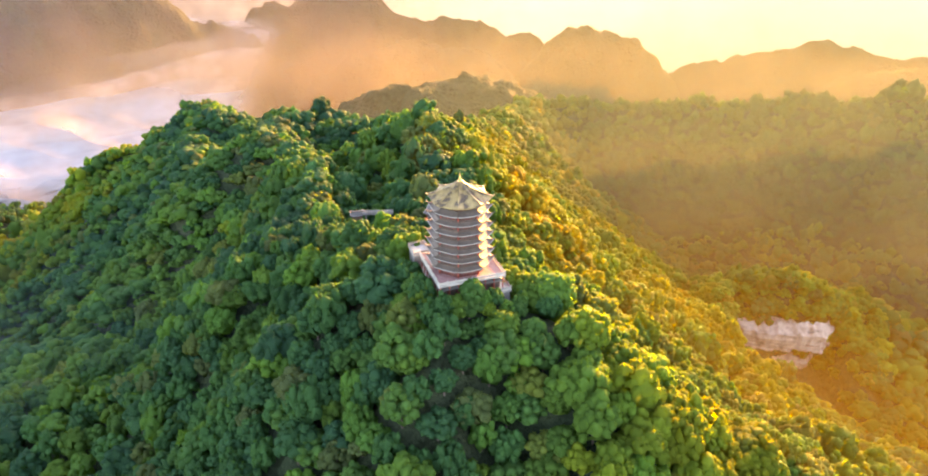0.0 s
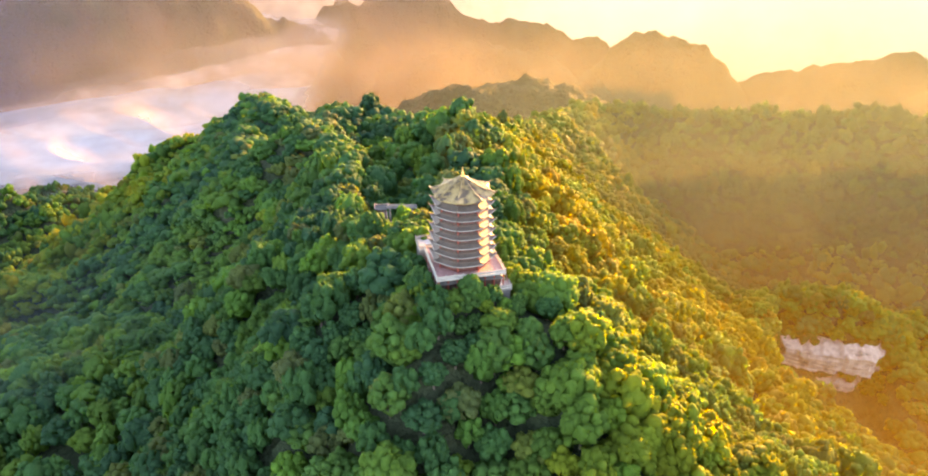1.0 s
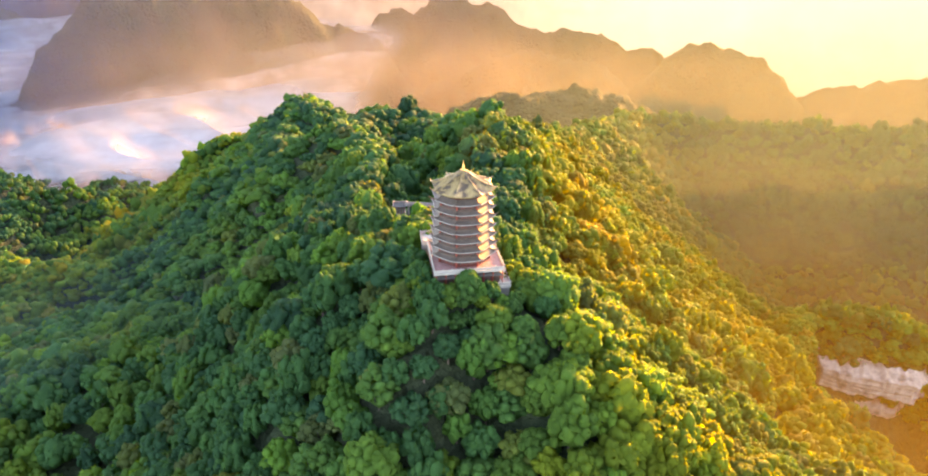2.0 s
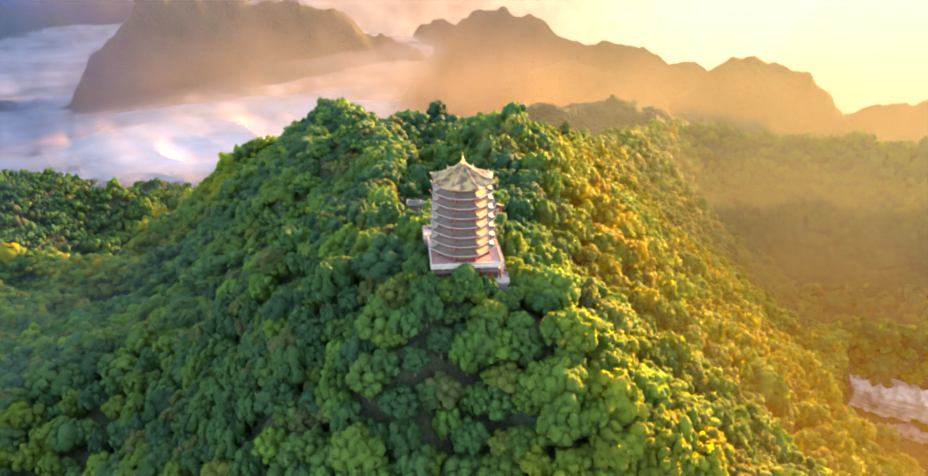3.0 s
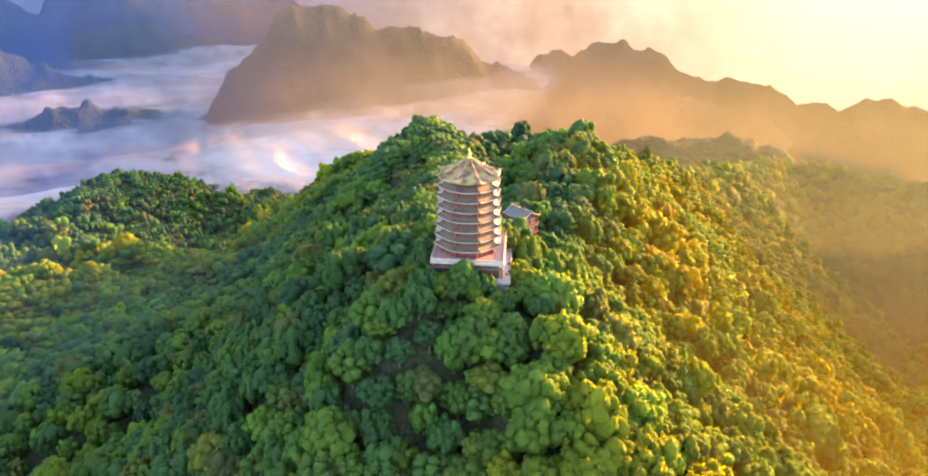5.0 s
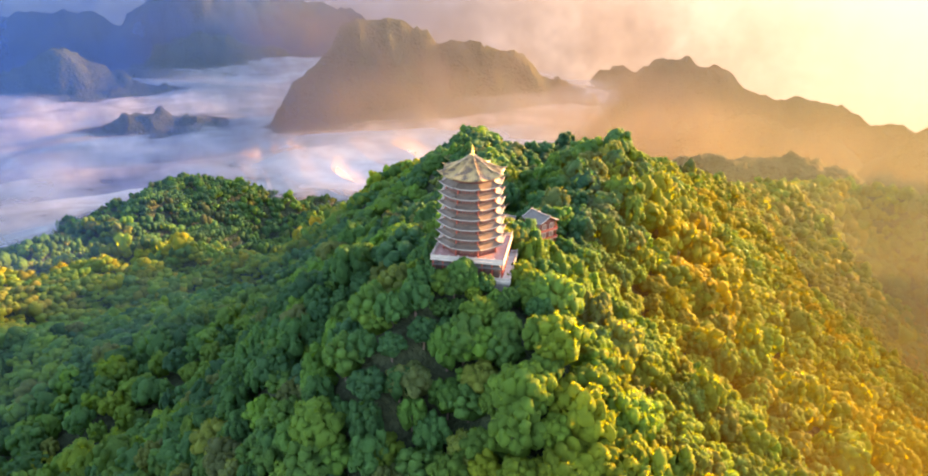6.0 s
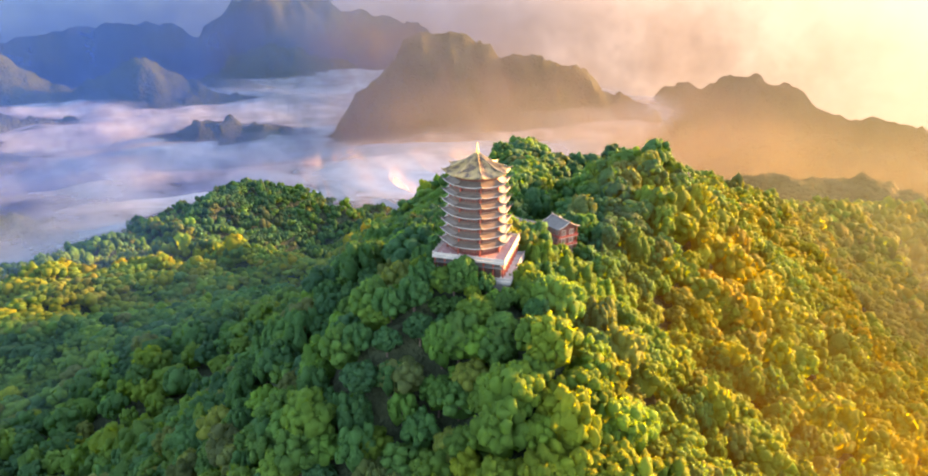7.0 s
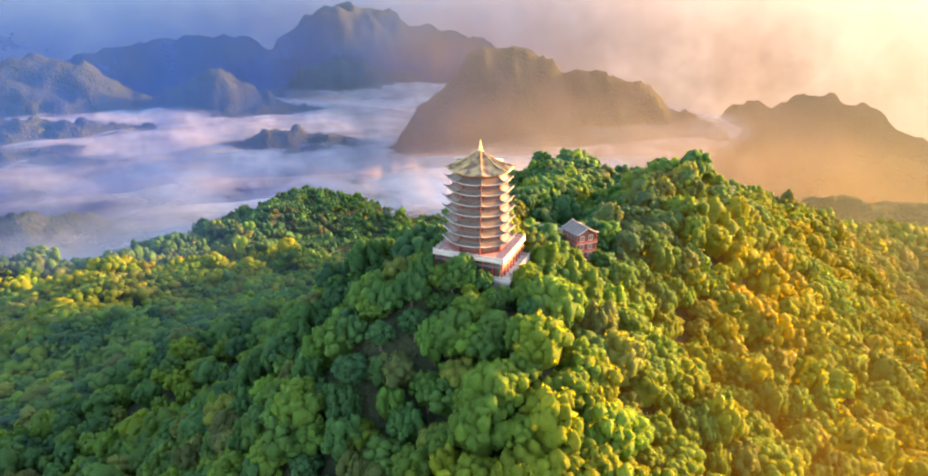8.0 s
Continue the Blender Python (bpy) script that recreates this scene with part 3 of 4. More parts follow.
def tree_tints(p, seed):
    """Kinds of tree grow in stands, with strays; golden sunlight is painted into the tints of the eastern side and the
    western ridges.
    """
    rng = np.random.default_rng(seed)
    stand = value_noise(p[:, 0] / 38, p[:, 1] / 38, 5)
    east_glow = smooth(-10, 60, p[:, 0] + 0.1 * (p[:, 1] - 180)) * (1 - 0.55 * smooth(130, 210, p[:, 0]))
    # both added terms shift the leaves towards painted sunlight
    return np.clip(np.minimum(0.05 + 0.40 * stand + rng.normal(0, 1, len(p)) * (0.12 - 0.05 * east_glow), 0.62) + 0.42 * east_glow + 0.36 * smooth(-290, -430, p[:, 0]) * smooth(-1000, -750, p[:, 0]), 0.0, 0.985)


def woods(name, p, step, models, seed, label, lift=0.55, height=1.0):
    """Many trees in one mesh."""
    rng = np.random.default_rng(seed)
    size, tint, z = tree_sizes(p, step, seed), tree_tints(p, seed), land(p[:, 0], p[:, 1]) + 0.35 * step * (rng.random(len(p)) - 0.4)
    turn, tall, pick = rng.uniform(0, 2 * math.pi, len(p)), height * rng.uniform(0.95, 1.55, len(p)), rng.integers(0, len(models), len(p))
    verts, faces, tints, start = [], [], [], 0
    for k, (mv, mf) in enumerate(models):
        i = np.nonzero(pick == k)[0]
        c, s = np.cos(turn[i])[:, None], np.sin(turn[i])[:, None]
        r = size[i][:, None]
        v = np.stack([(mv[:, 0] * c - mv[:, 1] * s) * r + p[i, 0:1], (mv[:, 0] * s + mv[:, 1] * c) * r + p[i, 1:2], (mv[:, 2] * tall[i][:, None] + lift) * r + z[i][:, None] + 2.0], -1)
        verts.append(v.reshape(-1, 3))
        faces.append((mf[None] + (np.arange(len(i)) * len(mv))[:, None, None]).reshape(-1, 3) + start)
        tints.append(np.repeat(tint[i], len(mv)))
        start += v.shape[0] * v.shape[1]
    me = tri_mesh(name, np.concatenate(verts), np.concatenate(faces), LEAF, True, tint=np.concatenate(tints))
    return tagged(new(name, me), label, "woods", kind="stuff")


def steepness(p):
    return np.hypot(land(p[:, 0] + 3, p[:, 1]) - land(p[:, 0] - 3, p[:, 1]), land(p[:, 0], p[:, 1] + 3) - land(p[:, 0], p[:, 1] - 3)) / 6


def stand(x0, x1, y0, y1, step, seed):
    """Plan points about step apart on level ground and closer together on steep slopes."""
    level, steep = scatter(x0, x1, y0, y1, step, seed), scatter(x0, x1, y0, y1, step * 0.8, seed + 50)
    p = np.concatenate([level[steepness(level) < 0.85], steep[steepness(steep) >= 0.85]])
    extra = []
    for q in scatter(x0, x1, y0, y1, step * 0.5, seed + 80) if step < 11 else ():          # close the gaps
        if np.min(np.hypot(p[:, 0] - q[0], p[:, 1] - q[1])) > 0.66 * step and all(math.hypot(e[0] - q[0], e[1] - q[1]) > 0.6 * step for e in extra):
            extra.append(q)
    return np.concatenate([p, np.array(extra)]) if extra else p


def plant():
    rad = lambda p: np.hypot(p[:, 0] - SUMMIT[0], p[:, 1] - SUMMIT[1])
    p = stand(-135, 135, 50, 320, 9.3, 1)
    p = p[clear_of_buildings(p) & (rad(p) < 130)]
    near = (p[:, 1] < 196) & (rad(p) < 82)
    single, rest = p[near], p[~near]
    woods("summit_woods", rest[rad(rest) < 108], 10.0, NEAR, 3, "dense broadleaf woods on the slopes below the summit")
    woods("summit_woods", rest[rad(rest) >= 108], 10.0, MIDDLE, 3, "dense broadleaf woods around the summit")
    p = stand(-420, 340, 40, 560, 11.2, 2)
    p = p[clear_of_buildings(p) & (rad(p) >= 128) & (rad(p) < 245)]
    woods("hillside_woods", p, 11.4, MIDDLE, 4, "dense green broadleaf woods on the mountain side")
    p = scatter(-700, -20, 60, 920, 8.8, 5)
    p = p[clear_of_buildings(p) & (rad(p) >= 243) & (rad(p) < 360)]
    woods("ridge_woods", p, 11.0, FAR, 6, "sunlit green woods on the nearer ridges", 0.3, 0.66)
    p = scatter(-760, -20, 60, 920, 7.4, 25)
    p = p[clear_of_buildings(p) & (rad(p) >= 358) & (rad(p) < 780)]
    woods("ridge_woods", p, 8.8, TINY, 6, "sunlit green woods on the further ridges", 0.3, 0.7)
    p = np.concatenate([scatter(-20, 640, 60, 920, 9.8, 15), scatter(185, 300, 405, 455, 7.5, 17)])
    p = p[clear_of_buildings(p) & (rad(p) >= 243) & (rad(p) < 640)]
    near = (rad(p) < 330) & (p[:, 0] < 190)
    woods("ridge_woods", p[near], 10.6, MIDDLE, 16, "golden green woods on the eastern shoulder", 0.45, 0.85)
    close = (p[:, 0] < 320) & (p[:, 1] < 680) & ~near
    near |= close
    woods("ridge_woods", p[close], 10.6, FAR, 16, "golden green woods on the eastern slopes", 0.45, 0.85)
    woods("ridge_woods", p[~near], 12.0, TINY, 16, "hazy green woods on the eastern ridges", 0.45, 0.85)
    p = np.concatenate([scatter(-1520, -440, 120, 1260, 14, 7), scatter(-100, 700, 600, 1050, 13, 8)])
    p = p[(rad(p) >= 638) & (land(p[:, 0], p[:, 1]) > -520)]
    woods("valley_woods", p, 12, TINY, 9, "woods on the hills beyond the valley")
    return single


SINGLE = plant()


# ---------------------------------------------------------------- things with parts
def empty(name, m):
    ob = new(name)
    ob.matrix_world = m
    return ob


def part(name, bm, material, parent, label="", smooth_shade=False):
    """Links a bmesh as one mesh object under a thing or a part."""
    me = bpy.data.meshes.new(name)
    bmesh.ops.recalc_face_normals(bm, faces=bm.faces)
    for f in bm.faces:
        f.smooth = smooth_shade
    bm.to_mesh(me)
    bm.free()
    me.materials.append(material)
    ob = new(name, me)
    ob.parent = parent
    return tagged(ob, label)


def share(ob, parent, m):
    """Another part on the same mesh, at the pose m within its parent."""
    o = new(ob.name.split(".")[0], ob.data)
    o.parent = parent
    o.matrix_basis = m
    return o


def box(bm, x0, x1, y0, y1, z0, z1, bevel=0.0):
    r = bmesh.ops.create_cube(bm, size=1.0, matrix=Matrix.Translation(((x0 + x1) / 2, (y0 + y1) / 2, (z0 + z1) / 2)) @ Matrix.Diagonal((x1 - x0, y1 - y0, z1 - z0, 1)))
    if bevel:
        edges = list({e for v in r["verts"] for e in v.link_edges})
        bmesh.ops.bevel(bm, geom=edges, offset=bevel, segments=1, affect="EDGES")
    return bm


def boxed(*size, bevel=0.03):
    return box(bmesh.new(), *size, bevel=bevel)


def tube(points, radii, sides=7):
    """A tapered tube along points."""
    bm = bmesh.new()
    rings = []
    for k, (p, r) in enumerate(zip(points, radii)):
        a, b = Vector(points[max(k - 1, 0)]), Vector(points[min(k + 1, len(points) - 1)])
        q = (b - a).to_track_quat("Z", "Y").to_matrix()
        rings.append([bm.verts.new(Vector(p) + q @ Vector((r * math.cos(2 * math.pi * i / sides), r * math.sin(2 * math.pi * i / sides), 0))) for i in range(sides)])
    for a, b in zip(rings, rings[1:]):
        for i in range(sides):
            bm.faces.new((a[i], a[(i + 1) % sides], b[(i + 1) % sides], b[i]))
    bm.faces.new(rings[0][::-1]), bm.faces.new(rings[-1])
    return bm


def lathe(profile, sides=16, turn=0.0):
    """A solid of revolution, or a prism where there are few sides, from (radius, z) points."""
    bm = bmesh.new()
    rings = [[bm.verts.new((r * math.cos(turn + 2 * math.pi * i / sides), r * math.sin(turn + 2 * math.pi * i / sides), z)) for i in range(sides)] for r, z in profile]
    for a, b in zip(rings, rings[1:]):
        for i in range(sides):
            bm.faces.new((a[i], a[(i + 1) % sides], b[(i + 1) % sides], b[i]))
    bm.faces.new(rings[0][::-1]), bm.faces.new(rings[-1])
    return bm


# ---------------------------------------------------------------- single trees round the summit
def tree_models():
    made = []
    for k in range(8):
        rng = np.random.default_rng(200 + k)
        tree = empty("tree", Matrix())
        lean = rng.uniform(-0.12, 0.12, 2)
        part("trunk", tube([(0, 0, -0.6), (lean[0] * 0.5, lean[1] * 0.5, 0.3), (lean[0], lean[1], 0.85)], [0.085, 0.06, 0.03]), BARK, tree)
        for a in (0.4, 2.5, 4.6):
            part("limb", tube([(lean[0] * 0.5, lean[1] * 0.5, 0.25), (0.3 * math.cos(a + k), 0.3 * math.sin(a + k), 0.55), (0.5 * math.cos(a + k), 0.5 * math.sin(a + k), 0.8)], [0.035, 0.025, 0.012], 5), BARK, tree)
        v, f = crown(10 + k, 30, 2, 800)
        c = new("crown", tri_mesh("crown", v + np.array([0, 0, 0.75]), f, LEAF, True, tint=np.full(len(v), 0.04 + 0.105 * k)))
        c.parent = tree
        made.append(tree)
    return made


def plant_single(points):
    rng = np.random.default_rng(12)
    models = tree_models()
    size = tree_sizes(points, 10.0, 3)
    ground = land(points[:, 0], points[:, 1])
    used = set()
    # a belt of taller trees close under the front and the western side of the terrace
    belt = [(x, -14.2) for x in np.arange(-13, 2, 3.6)] + [(-13.6, y) for y in np.arange(-12, 8, 3.3)] + [(-17.5, y) for y in np.arange(-12, 6, 4.2)]
    low = [(7.0, -14.0), (4.0, -16.5), (10.5, -16.8), (13.8, -15.6), (16.4, -12.0), (15.8, -7), (15.6, -3.5), (15.8, 0.5), (15.6, 4)] + [(x, -19.0) for x in np.arange(-10, 16, 4.4)]
    tall = len(belt)
    belt += low
    c, s0 = math.cos(radians(19)), math.sin(radians(19))
    belt = np.array([(SUMMIT[0] + u * c - v * s0, SUMMIT[1] + u * s0 + v * c) for u, v in belt]) + rng.uniform(-0.8, 0.8, (len(belt), 2))
    points = np.concatenate([points, belt])
    size, ground = np.concatenate([size, np.where(np.arange(len(belt)) < tall, 3.9, 3.0) * rng.uniform(0.88, 1.12, len(belt))]), land(points[:, 0], points[:, 1])
    tall_ones = np.array([(-31.0, 259.0), (-25.0, 257.0), (-19.5, 258.0), (-26.0, 250.0), (-60.0, 284.0), (-128.0, 598.0), (-147.0, 437.0)])      # on the ridge behind the pagoda
    points, size = np.concatenate([points, tall_ones]), np.concatenate([size, [9.4, 9.2, 8.6, 8.4, 5.2, 9.0, 8.5]])
    ground = land(points[:, 0], points[:, 1])
    # models picked by tint, so the painted sunlight carries over to single trees
    tint_steps = np.clip(tree_tints(points, 3) / 0.105, 0, 7).astype(int)
    tint_steps[-3:] = 7, 0, 1
    for (x, y), s, z, k in zip(points, size, ground, tint_steps):
        k = int(k)
        u, v = (x - SUMMIT[0]) * c + (y - SUMMIT[1]) * s0, -(x - SUMMIT[0]) * s0 + (y - SUMMIT[1]) * c
        if abs(u) < 24 and -30 < v < 16:
            room = (1.8 if u < -9 else 1.5 if u < 2 else -1.6) - z - 0.45 * max(0.0, -v - 16)
            s = min(s, max(1.6, room / 2.3))
        m = Matrix.Translation((x, y, z)) @ Matrix.Rotation(rng.uniform(0, 6.283), 4, "Z")
        grow = Matrix.Diagonal((s, s, s * rng.uniform(1.0, 1.5), 1))
        if k in used:
            tree = copy_thing(models[k], m)
        else:
            tree, _ = models[k], used.add(k)
            tree.matrix_basis = m
        tree.scale = grow.to_scale()
        tagged(tree, "broadleaf tree with a dense lumpy green crown on the steep slope", "tree", "trees below the pagoda")
    for k in set(range(8)) - used:
        for o in (*models[k].children, models[k]):
            bpy.data.objects.remove(o)


plant_single(SINGLE)


# ---------------------------------------------------------------- the pagoda
FACE = 19.0                           # the way its front faces, degrees from -y towards +x
SIDES = 8


def octagon(r, k, across=False):
    """Corner k of an octagon whose flat front looks towards -y. r: to the corners, or to the flats."""
    if across:
        r = r / math.cos(math.pi / 8)
    a = -math.pi / 2 - math.pi / 8 + k * math.pi / 4
    return Vector((r * math.cos(a), r * math.sin(a), 0))


def eave(inner, z_in, outer, z_out, lift, steps=8, rows=4, sag=0.25, thick=0.22):
    """One skirt roof round the octagon: hollow in section, its edge rising to the corners."""
    bm = bmesh.new()
    top = []
    for j in range(rows + 1):
        u = j / rows
        ring = []
        for k in range(SIDES):
            for i in range(steps):
                s = i / steps
                p = octagon(inner + (outer - inner) * u, k).lerp(octagon(inner + (outer - inner) * u, k + 1), s)
                corner = abs(2 * s - 1) ** 3.2
                z = z_in + (z_out - z_in) * u - sag * math.sin(math.pi * u) + lift * corner * u ** 2
                p *= 1 + 0.035 * corner * u ** 2
                ring.append(bm.verts.new((p.x, p.y, z)))
        top.append(ring)
    low = [bm.verts.new(v.co - Vector((0, 0, thick))) for v in top[-1]]
    under = [bm.verts.new(Vector((v.co.x * 0.99, v.co.y * 0.99, z_out - thick * 0.4))) for v in top[0]]
    n = SIDES * steps
    for a, b in list(zip(top, top[1:])) + [(top[-1], low), (low, under)]:
        for i in range(n):
            bm.faces.new((a[i], a[(i + 1) % n], b[(i + 1) % n], b[i]))
    return bm


def eave_edge(inner, z_in, outer, z_out, lift, steps=8, sag=0.25):
    """The rounded rim along the foot of a skirt roof."""
    bm = bmesh.new()
    rings = []
    for u, up in ((0.93, 0.02), (0.95, 0.09), (1.01, 0.09), (1.02, -0.12)):
        ring = []
        for k in range(SIDES):
            for i in range(steps):
                t = i / steps
                p = octagon(inner + (outer - inner) * u, k).lerp(octagon(inner + (outer - inner) * u, k + 1), t)
                corner = abs(2 * t - 1) ** 3.2
                p *= 1 + 0.035 * corner * u ** 2
                ring.append(bm.verts.new((p.x, p.y, z_in + (z_out - z_in) * u - sag * math.sin(math.pi * min(u, 1)) + lift * corner * u ** 2 + up)))
        rings.append(ring)
    n = SIDES * steps
    for a, b in zip(rings, rings[1:]):
        for i in range(n):
            bm.faces.new((a[i], a[(i + 1) % n], b[(i + 1) % n], b[i]))
    return bm


def hip(inner, z_in, outer, z_out, lift, width=0.16, sag=0.25, curl=0.5):
    """The ridge along one corner of a skirt roof, with its upturned end."""
    points, radii = [], []
    for j in range(7):
        u = j / 6
        r = inner + (outer - inner) * u
        points.append((r * (1 + 0.035 * u * u), 0, z_in + (z_out - z_in) * u - sag * math.sin(math.pi * u) + lift * u * u + 0.10))
        radii.append(width)
    points.append((outer * 1.035 + 0.45, 0, z_out + lift + 0.10 + curl * 0.6))
    points.append((outer * 1.035 + 0.62, 0, z_out + lift + 0.10 + curl * 1.3))
    return tube(points, radii + [width * 0.8, width * 0.35], 6)


def corner_turn(k):
    return Matrix.Rotation(-math.pi / 2 - math.pi / 8 + k * math.pi / 4, 4, "Z")


def build_pagoda():
    pagoda = empty("pagoda", pose(*SUMMIT, 0, 0, 0, FACE))
    tagged(pagoda, "eight-tiered octagonal pagoda with pale grey eaves and golden roof", "pagoda")
    levels = 7
    step = 2.92
    for n in range(levels):
        z = n * step + (0.2 if n else 0)              # floor of the storey
        z_eave = 2.7 + n * step
        w = 8.05 - 0.13 * n                           # corner radius of the wall
        out = 10.25 - 0.16 * n
        wall = part("storey_wall", lathe([(w, z), (w, z_eave + 0.2)], 8, -math.pi / 8 - math.pi / 2), REDWALL, pagoda, "faded red plaster wall")
        column = None
        for k in range(SIDES):
            if column is None:
                bm = lathe([(0.22, z), (0.20, z_eave)], 8)
                column = part("column", bm, RED, pagoda, "red lacquered column")
                first = column
            else:
                column = share(first, pagoda, Matrix())
            p = octagon(w + 0.25, k)
            column.matrix_basis = Matrix.Translation((p.x, p.y, 0))
        window = None
        for k in range(SIDES):
            mid = (octagon(w, k) + octagon(w, k + 1)) / 2
            m = Matrix.Translation((mid.x, mid.y, 0)) @ Matrix.Rotation(math.atan2(mid.y, mid.x), 4, "Z")
            if window is None:
                bm = boxed(-0.05, 0.07, -2.1, 2.1, z_eave - 1.9, z_eave - 0.35, bevel=0.02)
                window = part("lattice_window", bm, GLASSY, pagoda, "dark wooden lattice window")
                window.matrix_basis = m
                first_window = window
                for y in (-1.4, -0.7, 0.0, 0.7, 1.4):
                    part("mullion", boxed(0.07, 0.12, y - 0.06, y + 0.06, z_eave - 1.9, z_eave - 0.35, bevel=0.0), RED, window)
            else:
                w2 = share(first_window, pagoda, m)
                for c in first_window.children:
                    share(c, w2, Matrix())
        z_in = z_eave + 1.3
        roof = part("eave_roof", eave(w - 0.1, z_in, out, z_eave, 0.55), TILE_GREY, pagoda, "pale grey tiled eave with upturned corners")
        ridge = part("hip_ridge", hip(w - 0.1, z_in, out, z_eave, 0.55, 0.13), TILE_GREY, roof, "upturned corner ridge")
        ridge.matrix_basis = corner_turn(0)
        for k in range(1, SIDES):
            share(ridge, roof, corner_turn(k))
        part("eave_edge", eave_edge(w - 0.1, z_in, out, z_eave, 0.55), CONCRETE, roof, "pale rim along the eave")
        # the band of brackets under the eave, and the balcony rail over it
        part("bracket_band", lathe([(w + 0.15, z_eave - 0.42), (w + 0.55, z_eave + 0.02)], 8, -math.pi / 8 - math.pi / 2), DARKWOOD, pagoda, "dark timber brackets")
        if n:
            part("balcony_rail", lathe([(w + 0.62, z + 0.02), (w + 0.62, z + 0.72), (w + 0.5, z + 0.72), (w + 0.5, z + 0.02)], 8, -math.pi / 8 - math.pi / 2), DARKWOOD, pagoda, "dark red balcony rail")
    # the golden roof
    z0 = 2.7 + levels * step - 0.25
    wall = part("top_wall", lathe([(7.0, z0 - 1.6), (7.0, z0 + 0.4)], 8, -math.pi / 8 - math.pi / 2), REDWALL, pagoda, "faded red plaster wall")
    roof = part("golden_roof", eave(0.55, z0 + 5.0, 9.25, z0, 0.55, 10, 10, 0.42, 0.3), TILE_GOLD, pagoda, "worn yellow glazed octagonal roof with dark patches", True)
    ridge = part("hip_ridge", hip(0.55, z0 + 5.0, 9.25, z0, 0.55, 0.2, 0.42, 0.4), TILE_GOLD, roof)
    ridge.matrix_basis = corner_turn(0)
    for k in range(1, SIDES):
        share(ridge, roof, corner_turn(k))
    # ribs running down each side of the roof
    for k in range(SIDES):
        for i in range(1, 9):
            s = i / 9
            points = []
            for j in range(5):
                u = 0.12 + 0.88 * j / 4
                r = 0.55 + 8.7 * u
                p = octagon(r, k).lerp(octagon(r, k + 1), s)
                c = abs(2 * s - 1) ** 3.2
                p *= 1 + 0.035 * c * u * u
                points.append((p.x, p.y, z0 + 5.0 * (1 - u) - 0.42 * math.sin(math.pi * u) + 0.55 * c * u * u + 0.04))
            part("roof_rib", tube(points, [0.09] * 5, 4), TILE_GOLD, roof)
    top = z0 + 5.0
    part("finial", lathe([(0.62, top - 0.25), (0.66, top + 0.05), (0.34, top + 0.3), (0.40, top + 0.6), (0.44, top + 0.9), (0.28, top + 1.2), (0.18, top + 1.4), (0.25, top + 1.7), (0.12, top + 2.0), (0.08, top + 2.5), (0.03, top + 3.1)], 12), GOLD, pagoda, "gilded finial", True)
    return pagoda


def balustrade(parent, x0, x1, y0, y1, z, gap=None):
    """White posts and panels round a terrace."""
    n = 8
    post = panel = None
    for ax, ay, bx, by in ((x0, y0, x1, y0), (x1, y0, x1, y1), (x1, y1, x0, y1), (x0, y1, x0, y0)):
        way = Vector((bx - ax, by - ay, 0))
        turn = math.atan2(way.y, way.x)
        for i in range(n):
            p = Vector((ax, ay, z)) + way * (i / n)
            m = Matrix.Translation(p) @ Matrix.Rotation(turn, 4, "Z")
            if post is None:
                bm = boxed(-0.13, 0.13, -0.13, 0.13, 0, 1.15, bevel=0.03)
                bmesh.ops.create_icosphere(bm, subdivisions=1, radius=0.16, matrix=Matrix.Translation((0, 0, 1.25)))
                post = part("post", bm, WHITE, parent)
                post.matrix_basis = m
                panel = part("panel", boxed(0.13, way.length / n - 0.13, -0.06, 0.06, 0.1, 0.9), WHITE, parent)
                panel.matrix_basis = m
                size = way.length / n
            else:
                share(post, parent, m)
                share(panel, parent, m @ Matrix.Diagonal(((way.length / n) / size, 1, 1, 1)))


